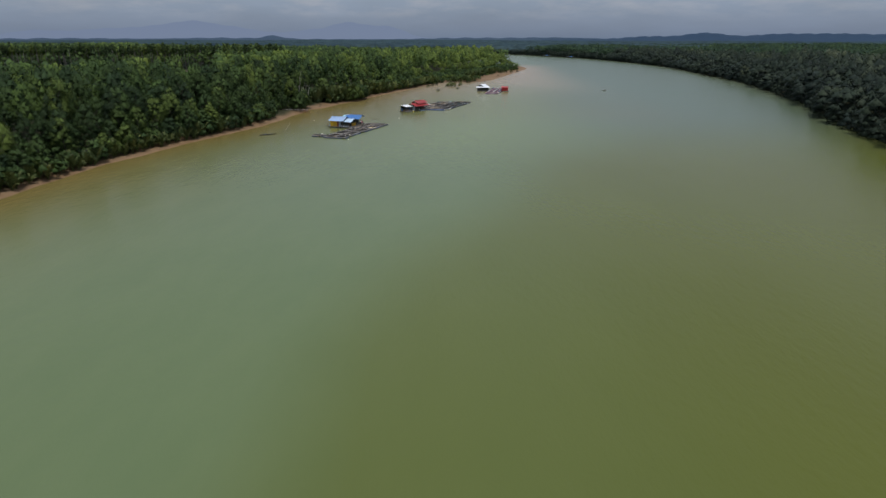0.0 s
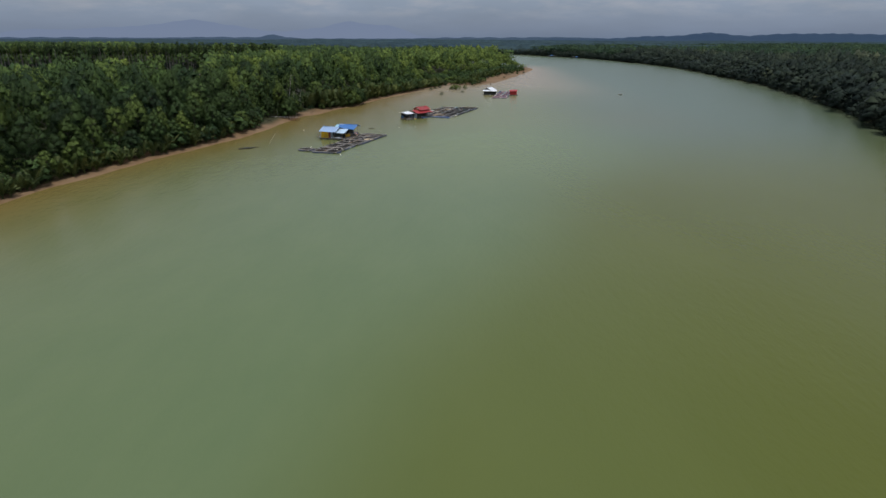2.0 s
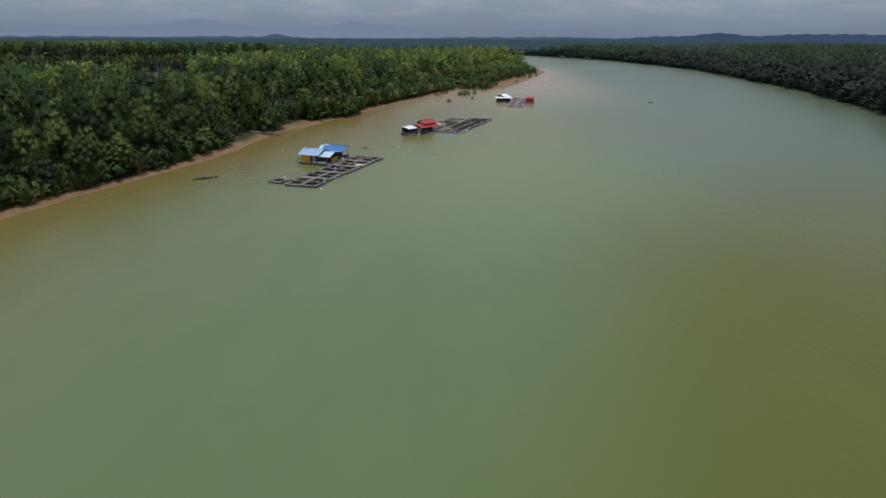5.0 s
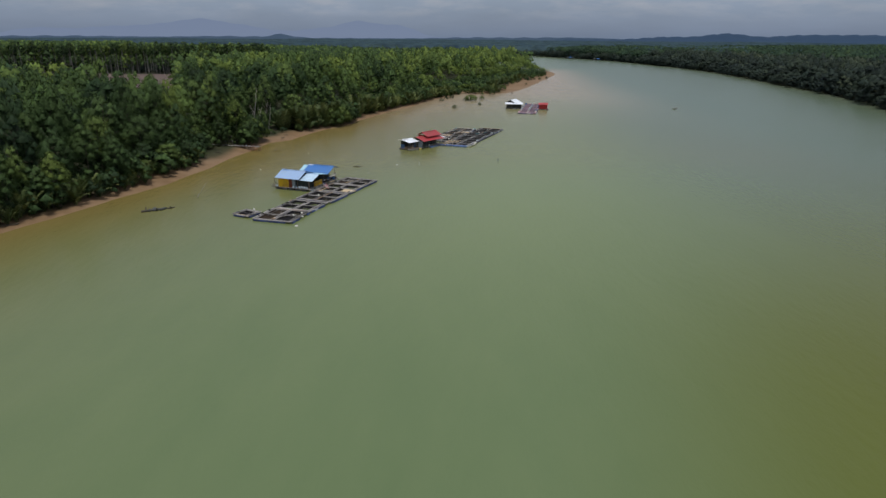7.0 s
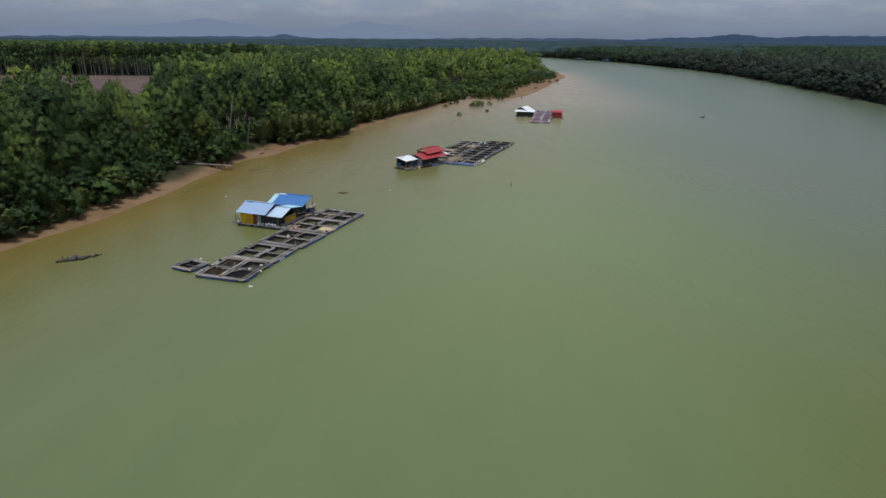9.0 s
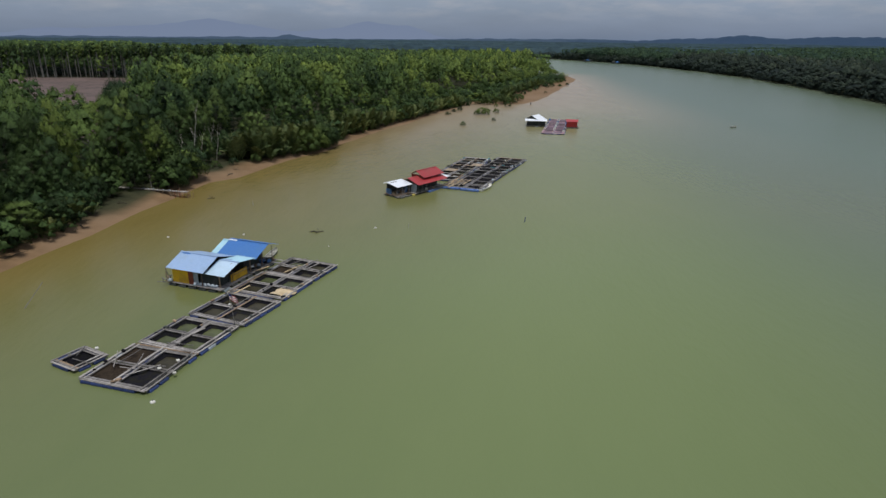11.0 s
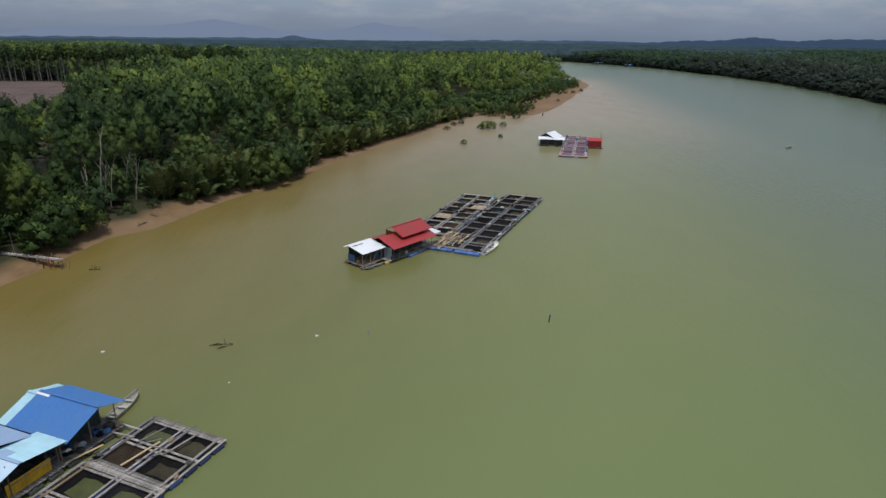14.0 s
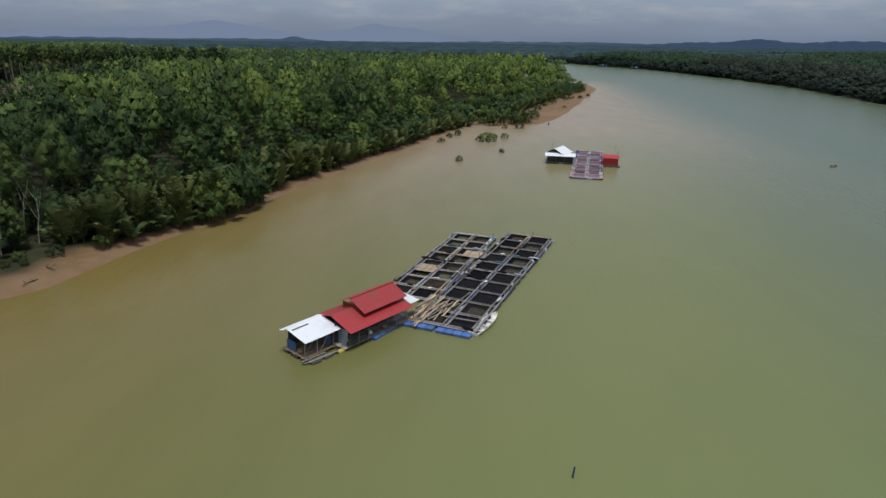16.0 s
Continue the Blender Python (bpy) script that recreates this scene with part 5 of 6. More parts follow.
buoy(-24.3, 254.5, 0.10, WHITE, "tiny white float on the river")

# ---- second fish farm: red-roofed house and two long rafts ----
cage_module(pose(5.75, 315.5, 0, 0, 0, -20.8), 2, 10, 3.84, 3.98, "long dark weathered cage raft with two rows of net cages", rnd, DARK_WOOD, inside="nnbbnn")
cage_module(pose(-1.9, 319.6, 0, 0, 0, -18.6), 2, 8, 3.5, 3.72, "long weathered cage raft beside the walkway", rnd, inside="nbbnow")
t = thing("cage_cover", pose(-4.6, 316.2, 0.50, 0, 0, -18.6), "flat tan board cover on a fish cage", "cover")
for k in range(8):
    board("slat", t, -1.5 + k * 0.38, -1.5 + k * 0.38 + 0.36, -1.5, 1.5, 0, 0.03, COVER, bev=0)
t = thing("cage_cover", pose(2.3, 323.0, 0.50, 0, 0, -18.6), "tan board cover leaning on a fish cage", "cover")
for k in range(8):
    board("slat", t, -1.4 + k * 0.36, -1.4 + k * 0.36 + 0.34, -1.5, 1.5, 0, 0.03, COVER, bev=0)
for k, (x, y, a, ln) in enumerate(((-3.6, 299.5, 62, 6.5), (-2.9, 300.4, 66, 7.0), (-1.9, 301.0, 58, 6.0), (-4.2, 298.6, 75, 5.0), (0.2, 303.5, 64, 8.0), (-0.6, 301.6, 70, 5.5), (0.6, 298.6, -18, 5.0))):
    ob = new("loose_plank", box_mesh(ln, 0.22, 0.06, TAN_WOOD if k % 2 else WOOD))
    ob.matrix_world = pose(x, y, 0.50 + 0.065 * (k % 3), 0, 0, a)
    tagged(ob, "long brown plank heaped on the raft walkway", "plank", "loose planks")


rp = random.Random(41)
for k in range(11):
    ln = rp.choice((3.0, 4.0, 5.0, 6.0))
    ob = new("loose_plank", box_mesh(ln, 0.2, 0.05, (BROWN_WOOD, COVER, WOOD, BROWN_WOOD)[k % 4]))
    ob.matrix_world = pose(-2.6 + rp.uniform(-1.8, 2.6), 300.6 + rp.uniform(-2.2, 2.6), 0.50 + 0.055 * (k % 5), rp.uniform(-2, 2), rp.uniform(-2, 2), rp.uniform(48, 82))
    tagged(ob, "weathered brown plank heaped on the raft walkway", "plank", "loose planks")


def pontoon_walk(x0, y0, x1, y1, label):
    """A row of blue plastic pontoon cubes."""
    a = math.degrees(math.atan2(y1 - y0, x1 - x0))
    ln = math.hypot(x1 - x0, y1 - y0)
    t = thing("pontoon_walkway", pose(x0, y0, 0, 0, 0, a), label, "pontoon", "blue pontoons")
    n = round(ln / 1.0)
    for i in range(n):
        ob = board("pontoon_cube", t, i * ln / n + 0.02, (i + 1) * ln / n - 0.02, -0.5, 0.5, -0.12, 0.38, PONTOON, bev=0.06)
    return t


pontoon_walk(-9.6, 293.2, -6.8, 297.9, "row of blue plastic pontoon cubes beside the red-roofed house")
pontoon_walk(-6.5, 297.6, -2.5, 296.2, "row of blue plastic pontoon cubes along the raft end")
pontoon_walk(-2.2, 296.0, 2.0, 294.5, "row of blue plastic pontoon cubes along the raft end")
boat(pose(2.3, 295.0, -0.04, 0, 0, -27), 6.6, 1.7, "white open boat moored at the raft corner", BOAT_WHITE, BOAT_WHITE)

gw = thing("gangway", pose(-5.6, 298.2, 0, 0, 0, -22.5), "worn brown plank gangway between the house and the cage rafts", "gangway")
for k in range(5):
    for j in range(2):
        board("plank", gw, -1.0 + k * 0.42, -1.0 + k * 0.42 + 0.36, -0.4 + j * 4.3, 4.0 + j * 4.3, 0.42, 0.47, (BROWN_WOOD, WOOD, TAN_WOOD)[(k + j) % 3], tilt=rp.uniform(-1.5, 1.5))
for k in range(5):
    board("bearer", gw, -1.1, 1.2, 0.2 + k * 1.9, 0.35 + k * 1.9, 0.28, 0.415, DARK_WOOD)
for k in range(4):
    sub("drum", drum_mesh(1.25, 0.27, DRUM), gw, pose(0.0, 0.9 + k * 2.0, 0.05))

HOUSE2 = pose(-16.8, 286.5, 0, 0, 0, 51.5)
h = thing("floating_house", HOUSE2, "floating house with a two-tiered red metal roof and a white lean-to", "house")
floats(h, 1.3, 16.5, -1.0, 4.0, rnd, DARK)
deck(h, 1.2, 5.6, 0.0, 4.0, 0.45, rnd, BROWN_WOOD)
deck(h, 5.6, 16.5, -1.5, 4.2, 0.45, rnd)
ro = part("lean_to_roof", corrugated(1.25, 6.25, -0.2, 2.35, 3.2, 3.0), ROOF_WHITE, h, "white ribbed metal roof")
part("back_slope", corrugated(0.8, 6.25, 3.2, 3.0, 3.9, 2.85), ROOF_WHITE, ro)
board("vent_slot", ro, 1.6, 3.8, 2.50, 2.68, 2.915, 2.945, DARK, "dark slot in the roof", bev=0)
ro = part("lower_roof", corrugated(6.05, 16.2, -2.05, 2.35, 1.4, 3.5), ROOF_RED, h, "red ribbed metal roof")
part("back_slope", corrugated(6.05, 16.2, 1.4, 3.5, 4.6, 2.5), ROOF_RED, ro)
ro = part("upper_roof", corrugated(9.2, 16.3, -0.85, 3.35, 1.75, 4.55), ROOF_RED, h, "raised red ribbed metal roof")
part("back_slope", corrugated(9.2, 16.3, 1.75, 4.55, 3.9, 3.55), ROOF_RED, ro)
board("ridge_cap", ro, 9.15, 16.35, 1.6, 1.9, 4.57, 4.60, ROOF_RED, bev=0.01)
part("end_roof", corrugated(16.4, 18.0, -1.4, 2.45, 3.0, 2.75), ROOF_WHITE, h, "white metal sheet roof at the end")
wall("clerestory_wall", h, 9.4, 9.45, 0.2, 3.2, 2.9, 3.75, REDDISH)
wall("clerestory_wall", h, 9.5, 16.1, 0.2, 0.25, 3.0, 3.6, REDDISH)
wall("front_wall", h, 5.9, 15.2, 0.5, 0.56, 0.45, 3.0, DARK, "dark board wall")
wall("end_wall", h, 6.3, 6.36, -1.2, 1.2, 0.45, 2.3, GREY_BOARD, "pale grey board end wall")
wall("low_wall", h, 6.0, 9.0, -1.35, -1.30, 0.45, 1.1, DARK)
wall("back_wall", h, 1.8, 15.2, 3.7, 3.76, 0.45, 2.5, DARK)
wall("lean_to_wall", h, 1.5, 1.55, 2.0, 3.6, 0.45, 1.6, BLUE_BOARD, "blue board end wall")
wall("lean_to_wall", h, 4.6, 5.5, 0.9, 0.95, 0.45, 2.0, BLUE_BOARD)
for u in (1.3, 3.0, 5.2):
    pole("post", h, (u, 0.1, 0.2), (u, 0.0, 2.4), 0.06, WOOD)
for u in (6.2, 7.6, 9.0, 10.5, 12.0, 13.6, 15.2):
    pole("post", h, (u, -1.55, 0.2), (u, -1.8, 2.4), 0.06, WOOD)
for u in (1.3, 3.4):
    pole("brace", h, (u, 0.1, 0.6), (u + 1.1, 0.0, 2.2), 0.04, WOOD)
for u, v, mt in ((7.0, -0.9, WHITE), (8.2, -0.9, GREY_BOARD), (10.0, -0.8, WHITE), (12.2, -0.9, BROWN_WOOD), (1.8, 1.6, BROWN_WOOD), (3.4, 1.8, DARK)):
    sack(HOUSE2 @ pose(u, v, 0.45, 0, 0, u * 40), 0.8, 0.6, 0.6, mt, "slumped sack on the red-roofed house's deck")
t = thing("drum", HOUSE2 @ pose(5.4, -1.0, 0.10), "pale yellow plastic drum floating beside the deck", "drum")
sub("shell", drum_mesh(0.9, 0.28, BUOY_YELLOW), t)
for i, (u0, v0, u1, v1) in enumerate(((0.8, -0.4, 4.8, -0.7), (1.2, -0.7, 5.4, -1.0), (0.6, -0.2, 3.8, -0.3))):
    lg = thing("log", HOUSE2, "grey log lashed along the deck edge", "log")
    pole("stem", lg, (u0, v0, 0.18 + 0.10 * i), (u1, v1, 0.2 + 0.10 * i), 0.11, WOOD)

# ---- third fish farm, further off ----
cage_module(pose(36.1, 405.2, 0, 0, 0, -11.8), 2, 9, 3.75, 4.6, "long cage raft with red painted beams and pale clutter", rnd, RED_WOOD, inside="nnnnbn", netting=PURPLE_NET)
for k in range(44):
    u, v = rnd.uniform(-3.4, 3.4), rnd.uniform(-18, 18)
    crate(pose(36.3, 406.3, 0.47, 0, 0, -11.8) @ pose(round(u / 3.75) * 3.75 * 0.98, v, 0, 0, 0, rnd.uniform(0, 90)), 0.8, 0.6, 0.4, (WHITE, GREY_BOARD, BLUE_BOARD)[k % 3], "crate on the red-beamed raft")
HOUSE3 = pose(23.9, 405.0, 0, 0, 0, -8)
h = thing("floating_house", HOUSE3, "floating house with a white metal roof and dark walls", "house")
floats(h, 0.2, 7.8, 0.2, 7.8, rnd, DARK)
deck(h, 0.2, 7.8, 0.0, 8.0, 0.45, rnd)
ro = part("porch_roof", corrugated(-0.3, 8.3, -0.4, 2.3, 1.6, 2.95), ROOF_WHITE, h, "white ribbed metal porch roof")
rot = pose(3.3, 4.2, 0, 0, 0, 66)
for s, nm in ((-1, "roof_slope"), (1, "roof_slope")):
    part(nm, corrugated(-2.9, 3.8, s * 3.2, 2.55, 0, 4.15), ROOF_WHITE, h, "white ribbed metal roof", rot)
wall("front_wall", h, 0.4, 7.6, 0.5, 0.56, 0.45, 2.3, DARK)
bm = bmesh.new()
for x in (-2.55, -2.47):
    bm.verts.new((x, -2.9, 2.45)), bm.verts.new((x, 2.9, 2.45)), bm.verts.new((x, 0, 4.0))
bm.verts.ensure_lookup_table()
for ids in ((0, 1, 2), (5, 4, 3), (0, 3, 4, 1), (1, 4, 5, 2), (2, 5, 3, 0)):
    bm.faces.new([bm.verts[i] for i in ids])
bmesh.ops.recalc_face_normals(bm, faces=bm.faces)
part("gable_wall", bm, DARK, h, "dark triangular gable", rot)
wall("side_wall", h, 0.4, 0.46, 0.6, 7.4, 0.45, 2.5, DARK)
wall("side_wall", h, 7.55, 7.6, 0.6, 7.4, 0.45, 2.5, DARK)
wall("back_wall", h, 0.4, 7.6, 7.5, 7.56, 0.45, 2.5, DARK)
for u in (0.3, 2.8, 5.2, 7.7):
    pole("post", h, (u, 0.0, 0.2), (u, -0.1, 2.3), 0.06, WOOD)
RED_WALL = surface("red_painted_board", (0.42, 0.035, 0.035), (0.50, 0.05, 0.045), (0.34, 0.05, 0.045), 3, 0.6, 0.6, vary=0.1)
h = thing("hut", pose(39.6, 401.6, 0, 0, 0, -8), "small red hut with a red metal roof on floats", "hut")
floats(h, 0, 4.2, 0, 4.5, rnd, DARK)
deck(h, 0, 4.2, 0, 4.5, 0.45, rnd)
wall("front_wall", h, 0.1, 4.1, 0.1, 0.15, 0.45, 2.5, RED_WALL)
wall("back_wall", h, 0.1, 4.1, 4.3, 4.35, 0.45, 2.5, RED_WALL)
wall("side_wall", h, 0.1, 0.15, 0.2, 4.3, 0.45, 2.6, RED_WALL)
wall("side_wall", h, 4.05, 4.1, 0.2, 4.3, 0.45, 2.6, RED_WALL)
ro = part("roof", corrugated(-0.2, 4.4, -0.3, 2.5, 2.2, 3.2), ROOF_RED, h)
part("back_slope", corrugated(-0.2, 4.4, 2.2, 3.2, 4.8, 2.5), ROOF_RED, ro)
pole("post", h, (4.0, 2.2, 0.4), (4.0, 2.2, 4.3), 0.05, WOOD)
boat(pose(107.2, 409.0, -0.05, 0, 0, -52), 3.6, 1.2, "small dark open boat with a grey inside at anchor", DARK, BOAT_GREY)

# ---- sticks, logs and debris in the water ----


def stick(x, y, hgt, lean, material, label, az=0.0, rad=0.05):
    t = thing("stake", pose(x, y, -1.0), label, "stake")
    pole("shaft", t, (0, 0, 0), (math.sin(radians(lean)) * math.cos(az) * (hgt + 1), math.sin(radians(lean)) * math.sin(az) * (hgt + 1), math.cos(radians(lean)) * (hgt + 1)), rad, material)
    return t


stick(10.1, 270.6, 1.0, 6, DRUM, "blue stake standing in the river", 0.4, 0.09)
stick(-11.8, 265.5, 0.9, 4, WOOD, "grey stake standing in the river")
stick(-45.0, 279.5, 0.9, 15, WOOD, "leaning grey stake near the shore", 2.6)
stick(-58.6, 227.4, 4.2, 42, WOOD, "long pale pole leaning out of the shallows", 0.9, 0.05)
stick(49.5, 430.5, 2.0, 5, WOOD, "thin stake behind the red hut")
stick(52.5, 434.0, 1.6, 8, WOOD, "thin stake behind the red hut", 1.0)
stick(28.5, 428.0, 2.4, 3, WOOD, "thin stake behind the white-roofed house")
stick(35.0, 490.3, 1.2, 6, BARK, "mangrove stump standing on the mudflat", 0.5, 0.28)


def log_thing(x, y, az, ln, rad, label, z=0.05):
    t = thing("log", pose(x, y, z, 0, 0, az), label, "log", "driftwood")
    r = random.Random(int(x * 13 + y))
    p0 = (-ln / 2, 0, 0)
    for k in range(3):
        p1 = (-ln / 2 + ln * (k + 1) / 3, r.uniform(-0.15, 0.15), r.uniform(-0.02, 0.15))
        pole("stem", t, p0, p1, rad * (1 - 0.2 * k), BARK)
        p0 = p1
    for k in range(4):
        a = r.uniform(0, 6.28)
        s = (r.uniform(-ln / 3, ln / 2), 0, 0.05)
        pole("branch", t, s, (s[0] + math.cos(a) * ln * 0.2, math.sin(a) * ln * 0.2, r.uniform(0.1, 0.7)), rad * 0.4, BARK)
    return t


log_thing(-62.6, 217.3, 30, 4.2, 0.34, "dark forked drift log stranded in the shallows")
log_thing(-61.2, 218.7, 34, 4.6, 0.26, "dark forked drift log stranded in the shallows")
for k, (x, y) in enumerate(((-63.2, 217.0), (-62.0, 217.6), (-61.0, 218.3), (-62.8, 218.2))):
    sack(pose(x, y, -0.05, 0, 0, 30 + k * 20), 1.9, 0.7, 0.6, DARK, "dark waterlogged brushwood heap in the shallows")
log_thing(-28.2, 262.4, 12, 2.6, 0.10, "waterlogged branches drifting on the river", -0.03)
log_thing(-27.6, 262.0, 40, 1.8, 0.09, "waterlogged branches drifting on the river", -0.03)
log_thing(-56.0, 284.4, 5, 1.6, 0.09, "drift branch at the foot of the jetty")
for k, y in enumerate((140, 163, 178, 205, 214, 229, 246, 262, 276, 306, 311, 334)):
    x = float(left_edge(y)) - 2.5 - 2.0 * (k % 3)
    log_thing(x, y, 20 + 67 * k, 2.0 + (k % 4) * 0.8, 0.10, "weathered driftwood lying on the mud bank", float(ground_height(np.array([x]), np.array([float(y)]))[0]) + 0.08)

# ---- jetty ----
jt = thing("jetty", pose(-80.5, 289.0, -0.35, 0, 0, -11.5), "rickety grey plank jetty with bundled stakes at its end", "jetty")
for k in range(3):
    board("plank", jt, 0, 19.6, -0.45 + k * 0.32, -0.45 + k * 0.32 + 0.3, 1.55, 1.60, WOOD, bev=0.01)
for k in range(10):
    for s in (-0.5, 0.5):
        pole("post", jt, (0.8 + k * 1.85, s, -0.8), (0.8 + k * 1.85 + rnd.uniform(-0.1, 0.1), s, 1.62 + rnd.uniform(0, 0.5)), 0.06, BROWN_WOOD)
pole("mast", jt, (10.4, 0.6, 0.2), (10.0, 0.7, 4.9), 0.05, WOOD)
for k in range(30):
    a, b = rnd.uniform(15.4, 20.8), rnd.uniform(-1.3, 0.9)
    pole("stake", jt, (a, b, -0.6), (a + rnd.uniform(-0.5, 0.5), b + rnd.uniform(-0.4, 0.4), rnd.uniform(0.9, 2.5)), 0.05, REDDISH if k % 3 == 0 else BROWN_WOOD)
for k in range(6):
    sack(pose(-80.5, 289.0, 1.26, 0, 0, -11.5) @ pose(8.5 + k * 1.3, rnd.uniform(-0.2, 0.2), 0, 0, 0, k * 40), 0.32, 0.25, 0.25, GREY_BOARD, "pale bag lying on the jetty planks")

# ---- dead trees in the gap ----
DEAD = ((-72.4, 314.4, 15.2, 1), (-76.7, 316.6, 6.5, 2), (-70.7, 315.2, 8.5, 3), (-70.2, 319.8, 9.5, 4), (-75.0, 320.6, 8.0, 5), (-69.0, 321.4, 8.5, 6))
for x, y, hgt, s in DEAD:
    r = np.random.default_rng(s)
    t = thing("dead_tree", pose(x, y, 0.5), "bare pale dead tree trunk on the bank" if s == 1 else "thin pale leafless trunk on the bank", "tree", "dead trees")
    v, q = [], []
    a = np.array((0, 0, -0.8))
    w = 1.0 if s == 1 else 0.6
    for k in range(5):
        b = np.array((hgt * 0.034 * (k + 1) + r.uniform(-0.12, 0.12), r.uniform(-0.15, 0.15), hgt * (k + 1) / 5))
        limb(v, q, a, b, w * (0.21 - 0.036 * k), w * (0.174 - 0.036 * k))
        if k > 1:
            for _ in range(2):
                an = r.uniform(0, 6.28)
                rise = r.uniform(1.4, 2.8)
                limb(v, q, b - (0, 0, 0.9), b + np.array((math.cos(an) * 1.1, math.sin(an) * 1.1, rise)), 0.06 * w, 0.015, 4)
        a = b
    sub("trunk", mesh_from("trunk", np.concatenate(v), np.concatenate(q), PALE_BARK, True), t)

# ---- nipa palms, shrubs, grove ----
def frond_arrays(r, length, arch, pairs=15):
    """One palm frond along +x, rising and arching over, with folded leaflets."""
    vs, qs, o = [], [], 0
    t = np.linspace(0, 1, 9)
    spine = np.stack([length * (0.17 * t + arch * t ** 2), 0 * t, length * (1.0 * t - (0.08 + arch * 0.8) * t ** 2.6)], 1)
    wd = 0.07 * (1 - t) + 0.015
    for side in (1, -1):
        ring = np.concatenate([spine + np.stack([0 * t, side * wd, 0 * t], 1), spine + (0, 0, 0.05)])
        i = np.arange(8)
        vs.append(ring)
        qs.append(np.stack([i, i + 1, i + 10, i + 9], 1) + o)
        o += 18
    for k in range(pairs):
        f = 0.22 + 0.76 * k / pairs
        p = np.array([np.interp(f, t, spine[:, j]) for j in range(3)])
        dd = np.array([np.interp(min(1, f + 0.05), t, spine[:, j]) for j in range(3)]) - p
        dd /= np.linalg.norm(dd)
        ln = length * 0.20 * (1 - 0.55 * abs(f - 0.45) / 0.55) * r.uniform(0.85, 1.15)
        for side in (1, -1):
            tip = p + dd * ln * 0.55 + np.array((0, side * ln * 0.75, -ln * r.uniform(0.12, 0.42)))
            w = dd * length * 0.021
            vs.append(np.stack([p - w, p + w, tip + w * 0.5, tip - w * 0.4]))
            qs.append(np.array([[0, 1, 2, 3]]) + o)
            o += 4
    return np.concatenate(vs), np.concatenate(qs)


frond_sets = []
for i in range(5):
    r = np.random.default_rng(300 + i)
    frond_sets.append(frond_arrays(r, (5.6, 6.4, 5.0, 6.0, 4.2)[i], (0.10, 0.20, 0.34, 0.05, 0.46)[i]))
frond_meshes = [mesh_from("frond", v, q, PALM) for v, q in frond_sets]


def palm_mass(r):
    vs, qs, o = [], [], 0
    for k in range(10):
        v, q = frond_sets[k % 5]
        a = k * 2.4 + r.uniform(-0.3, 0.3)
        c, s = math.cos(a), math.sin(a)
        f = r.uniform(0.75, 1.1)
        vs.append(np.stack([v[:, 0] * c - v[:, 1] * s, v[:, 0] * s + v[:, 1] * c, v[:, 2]], 1) * f)
        qs.append(q + o)
        o += len(v)
    return np.concatenate(vs), np.concatenate(qs), None


r = np.random.default_rng(77)


def grove_at(v):
    return 321 < v < 351 or 368 < v < 392


ys, count = 112.0, 0
mass = []
while ys < 620:
    dens = 0.5 + 0.5 * math.sin(ys / 19.0) * math.sin(ys / 7.3 + 1)
    if grove_at(ys) or 130 < ys < 200:
        dens += 0.5
    grove = grove_at(ys)
    off = (5.5 + r.uniform(-3.2, 4.5)) if grove else float(setback(ys)) - 0.6 + r.uniform(-0.8, 1.6)
    if r.uniform() < 0.6 + 0.5 * dens and not (270 < ys < 321):
        x = float(left_edge(ys)) - off
        y = ys + r.uniform(-0.8, 0.8)
        z = float(ground_height(np.array([x]), np.array([y]))[0]) - 0.1
        if count < 80 and ys < 440:
            t = thing("nipa_palm", pose(x, y, z, 0, 0, r.uniform(0, 360)), "stemless nipa palm with long arching green fronds on the mud", "palm", "nipa palms along the shore")
            k0 = r.uniform(1.0, 1.4) if grove else r.uniform(0.6, 0.95)
            t.scale = (k0, k0, k0)
            for k in range(11):
                f = r.uniform(0.8, 1.1)
                ob = sub("frond", frond_meshes[int(r.integers(5))], t, pose(r.uniform(-0.3, 0.3), r.uniform(-0.3, 0.3), 0, 0, r.uniform(-8, 8), k * 137.5 + r.uniform(-15, 15)))
                ob.scale = (f, f, f)
            count += 1
        else:
            mass.append((x, y, z, r.uniform(0.8, 1.25)))
    ys += r.uniform(0.7, 1.4) if grove else r.uniform(1.2, 2.4)
for k in range(64):
    y = r.uniform(321, 350) if k < 46 else r.uniform(367, 393)
    x = float(left_edge(y)) - (r.uniform(4.5, 14.5) if k < 46 else r.uniform(2.6, 9.0))
    z = float(ground_height(np.array([x]), np.array([y]))[0]) - 0.1
    t = thing("nipa_palm", pose(x, y, z, 0, 0, r.uniform(0, 360)), "tall stemless nipa palm with long arching green fronds", "palm", "nipa palms along the shore")
    k0 = r.uniform(1.1, 1.65)
    t.scale = (k0, k0, k0)
    for j in range(11):
        f = r.uniform(0.8, 1.1)
        ob = sub("frond", frond_meshes[int(r.integers(5))], t, pose(r.uniform(-0.3, 0.3), r.uniform(-0.3, 0.3), 0, 0, r.uniform(-8, 8), j * 137.5 + r.uniform(-15, 15)))
        ob.scale = (f, f, f)
m = np.array(mass)
joined("nipa_palms", "nipa palms crowding the muddy shore", [palm_mass(np.random.default_rng(320 + k)) for k in range(4)], m[:, 0], m[:, 1], m[:, 2],
       np.stack([m[:, 3], m[:, 3]], 1), r.uniform(0, 6.28, len(m)), r.uniform(0, 1, len(m)), PALM_MASS, "palms")

# low shrubs in front of the trees
shrub_kinds = []
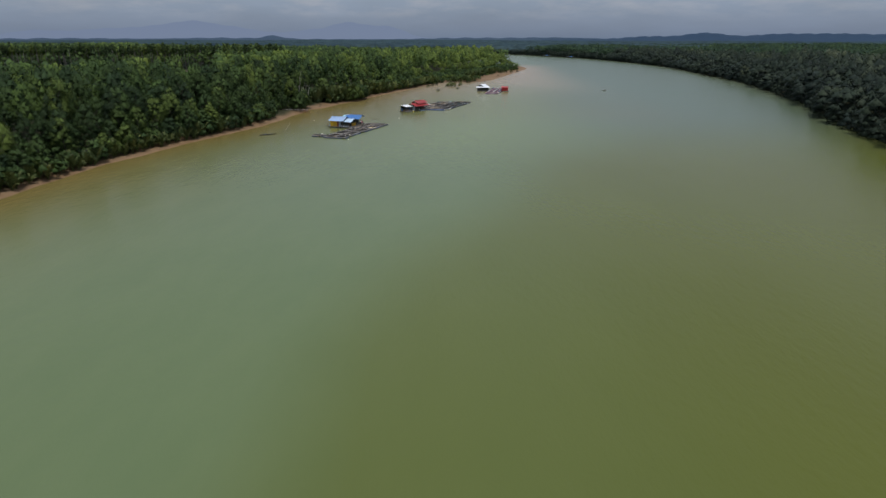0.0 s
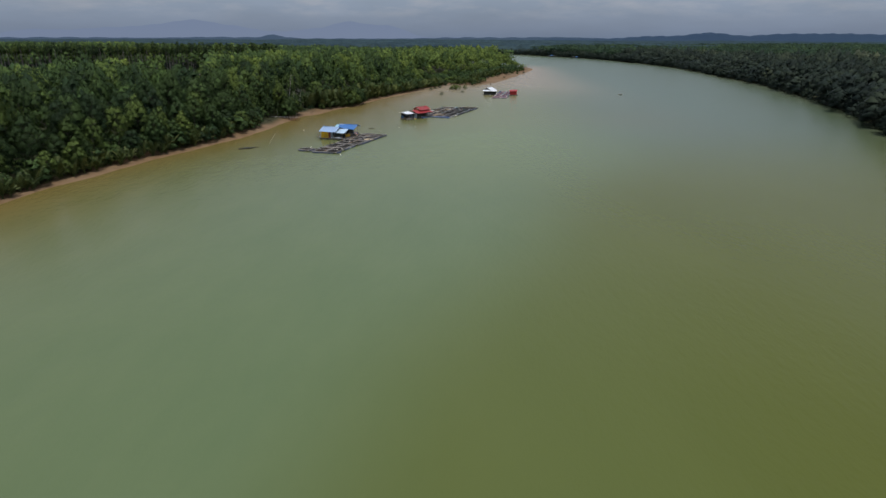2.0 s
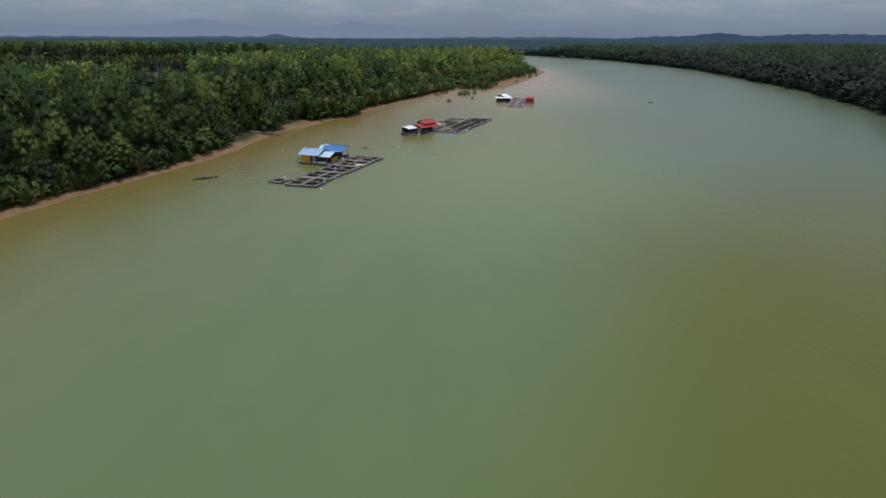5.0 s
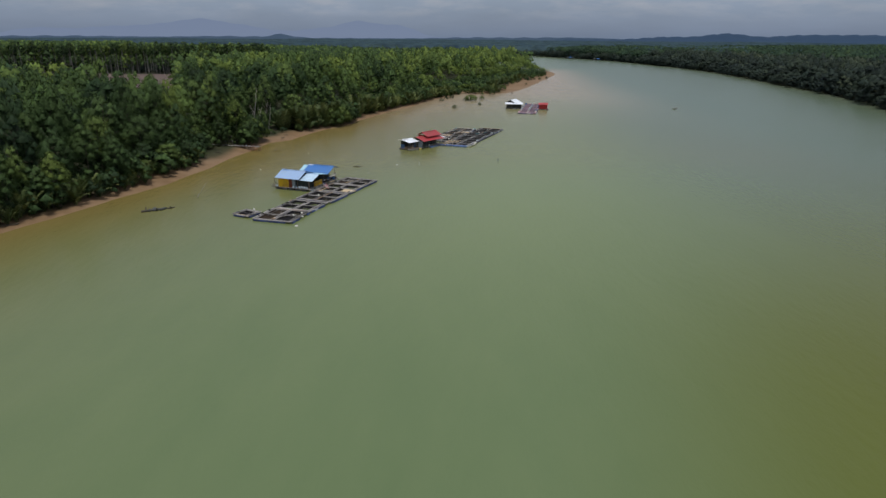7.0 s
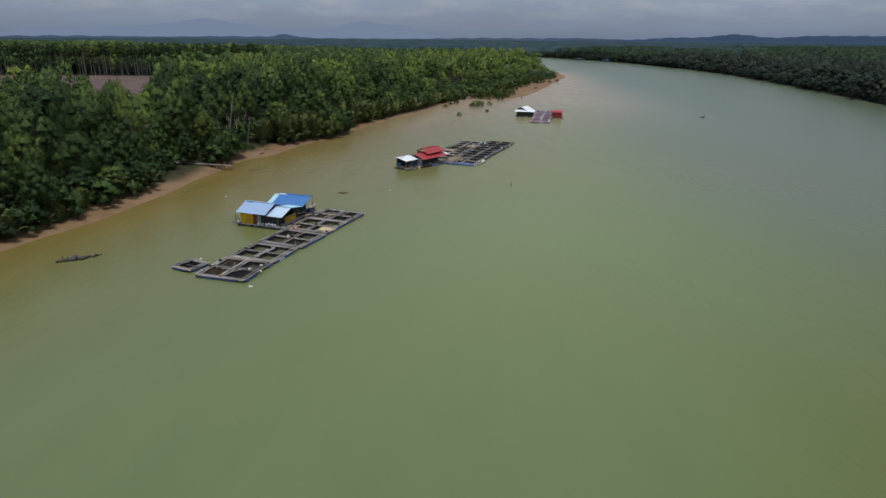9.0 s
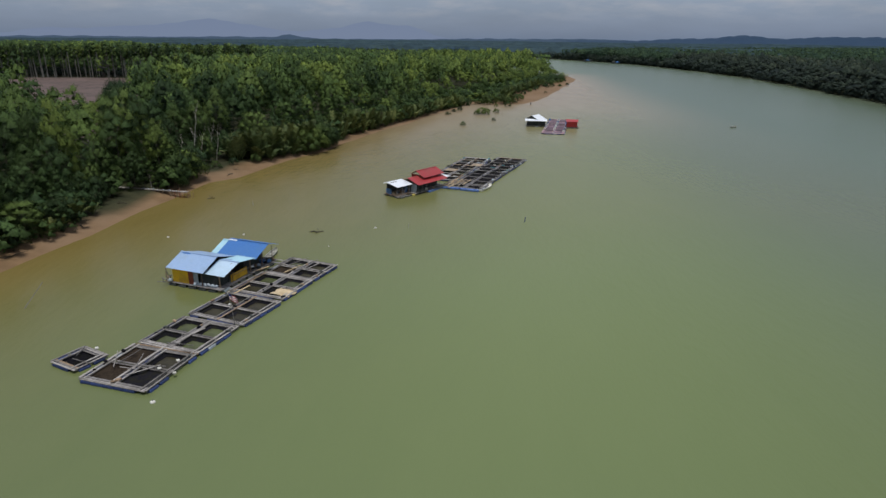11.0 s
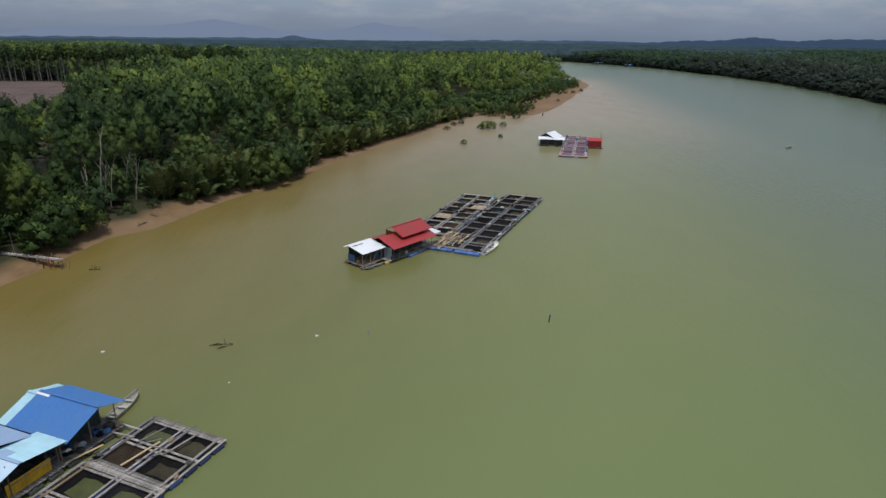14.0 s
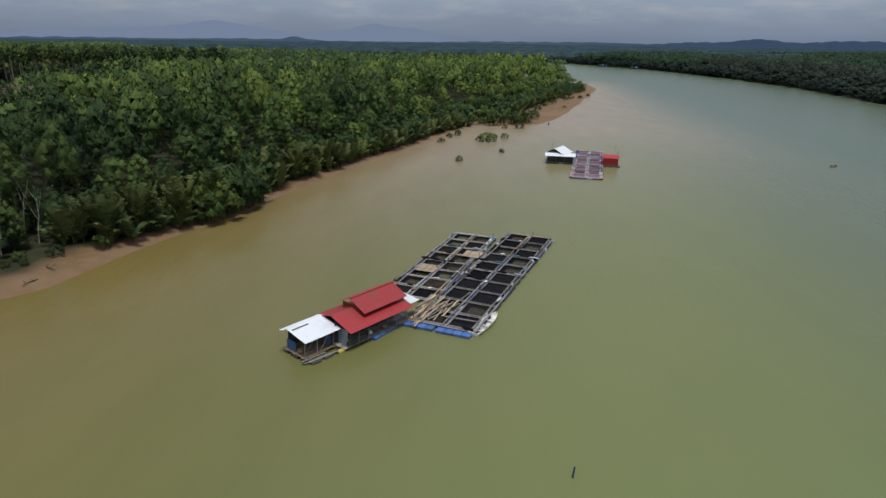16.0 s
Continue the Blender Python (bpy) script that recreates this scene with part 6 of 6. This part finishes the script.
for i in range(4):
    rr = np.random.default_rng(340 + i)
    v, q, nv = crown(rr, 3.2, 1.9, 0.2, 14, 800, 0.17, low=True, tuft=0.34)
    shrub_kinds.append(clean_quads("foliage", v, q, nv, LEAF))
stem = trunk_mesh("stem", np.random.default_rng(5), 2.6, 1.2, 0.5, 0.07, BARK, False)


def shrub(x, y, s, label, group, tall=1.0):
    z = float(ground_height(np.array([x]), np.array([y]))[0])
    t = thing("mangrove_shrub", pose(x, y, max(z, -0.35), 0, 0, (x * 37 + y * 91) % 360), label, "shrub", group)
    t.scale = (s, s, s * tall)
    sub("stem", stem, t)
    sub("foliage", shrub_kinds[int(abs(x * 7 + y * 3)) % 4], t)
    return t


ys = 110.0
while ys < 610:
    x = float(left_edge(ys)) - r.uniform(4.0, 6.5) - max(0.0, float(setback(ys)) - 4.0) * (1.05 if ys < 320 or ys > 470 else 0.0)
    shrub(x, ys, r.uniform(0.7, 1.5), "bushy green mangrove shrub at the foot of the trees", "shrubs along the shore", r.uniform(0.8, 1.4))
    ys += r.uniform(2.5, 6.5)
for y, s in ((338, 1.5), (340.5, 1.9), (343.5, 2.0), (346.5, 2.0), (349, 1.7), (352, 1.6), (355, 1.4), (347, 1.5), (290, 1.6), (292, 1.9), (294, 1.9), (296, 2.0), (298, 2.0), (299.5, 1.8), (301, 1.5)):
    shrub(float(left_edge(y)) - (1.4 if y > 302 else 4.6), float(y), s, "dense mangrove bush leaning over the water's edge", "shrubs along the shore", 1.3)
for x, y, s in ((7.5, 444, 1.35), (9.6, 445.0, 1.15), (5.4, 443.5, 0.9)):
    shrub(x, y, s, "dense dark mangrove bush standing in the shallows", "bushes in the shallows", 0.9)
for x, y, s in ((-1.3, 406.2, 0.85), (14.5, 451.7, 1.1), (11.9, 422.0, 0.7), (22.1, 478.2, 1.3), (-5.6, 451.9, 0.9), (-2.6, 456.5, 1.1), (7.8, 500.0, 1.2), (27.0, 500.0, 1.7), (31.0, 508.0, 1.5),
                (58.3, 599.9, 1.2), (48, 575, 1.3), (62, 608, 1.0), (70, 618, 1.0), (78, 633, 0.9), (36, 540, 1.3), (16, 478, 0.8), (-8, 440, 0.9), (52, 560, 0.7), (-66, 310, 0.5), (-69, 308, 0.7), (-71, 311, 0.8), (-66, 313, 0.7), (-62, 315.5, 0.9), (-64, 311, 0.5), (-68, 306, 0.6), (65.4, 615.8, 0.8), (70.6, 620.9, 0.7), (29.3, 512, 1.5), (32, 517, 1.3)):
    shrub(float(x), float(y), s * 0.72, "small mangrove bush on the mudflat", "bushes in the shallows")

for k in range(54):
    y = r.uniform(452, 690)
    shrub(float(left_edge(y)) - float(setback(y)) * r.uniform(0.75, 1.05), float(y), r.uniform(0.35, 0.95), "scrubby young mangrove on the mudflat's edge", "bushes in the shallows", r.uniform(0.6, 1.2))

# pole trees at the far edge of the cleared field
pole_kinds = []
for i in range(4):
    rr = np.random.default_rng(360 + i)
    v, q, nv = crown(rr, 22.0, 2.5, 12.5, 14, 120, 0.9, low=True, tuft=0.36, peak=0.5)
    pole_kinds.append((trunk_mesh("trunk", rr, 21.0, 1.4, 12, 0.30, POLE_BARK, False), clean_quads("crown", v, q, nv, LEAF)))
for k in range(250):
    f = k / 249
    x = -540 + 375 * f + r.uniform(-3, 3)
    y = 645 + 0.05 * (x + 300) + r.uniform(1, 12) * (k % 3) + 2
    tr, cr = pole_kinds[int(r.integers(4)) if k % 2 else 1 + int(r.integers(3))]
    t = thing("plantation_tree", pose(x, y, 0.9, 0, 0, r.uniform(0, 360)), "slender tall tree with a bare pale trunk edging the cleared field", "tree", "trees edging the field")
    s = r.uniform(1.0, 1.24)
    t.scale = (s, s, s)
    sub("trunk", tr, t)
    sub("crown", cr, t)
for k in range(14):
    f = k / 13
    y = 640 - 190 * f + r.uniform(-4, 4)
    x = -97 - 0.39 * max(y - 340, 0) + r.uniform(-3, 6)
    tr, cr = pole_kinds[int(r.integers(4))]
    t = thing("plantation_tree", pose(x, y, 0.9, 0, 0, r.uniform(0, 360)), "slender tall tree with a bare pale trunk edging the cleared field", "tree", "trees edging the field")
    sub("trunk", tr, t)
    sub("crown", cr, t)

# far fish farms under the distant shore
for x, y, a in ((226, 1090, 10), (196, 1160, 30)):
    t = thing("floating_house", pose(x, y, 0, 0, 0, a), "tiny far-off fish farm with blue roofs", "house", "far fish farms")
    board("deck", t, -9, 9, -3, 3, 0.1, 0.5, DARK)
    for k in range(3):
        part("roof", corrugated(-8.5 + k * 6, -4.5 + k * 6, -2, 2.0, 0, 2.9, 0.8), ROOF_BLUE if k % 2 else DARK, t)
        part("roof", corrugated(-8.5 + k * 6, -4.5 + k * 6, 0, 2.9, 2, 2.0, 0.8), ROOF_BLUE if k % 2 else DARK, t)
        wall("wall", t, -8.2 + k * 6, -4.8 + k * 6, -1.6, -1.5, 0.5, 2.1, DARK)
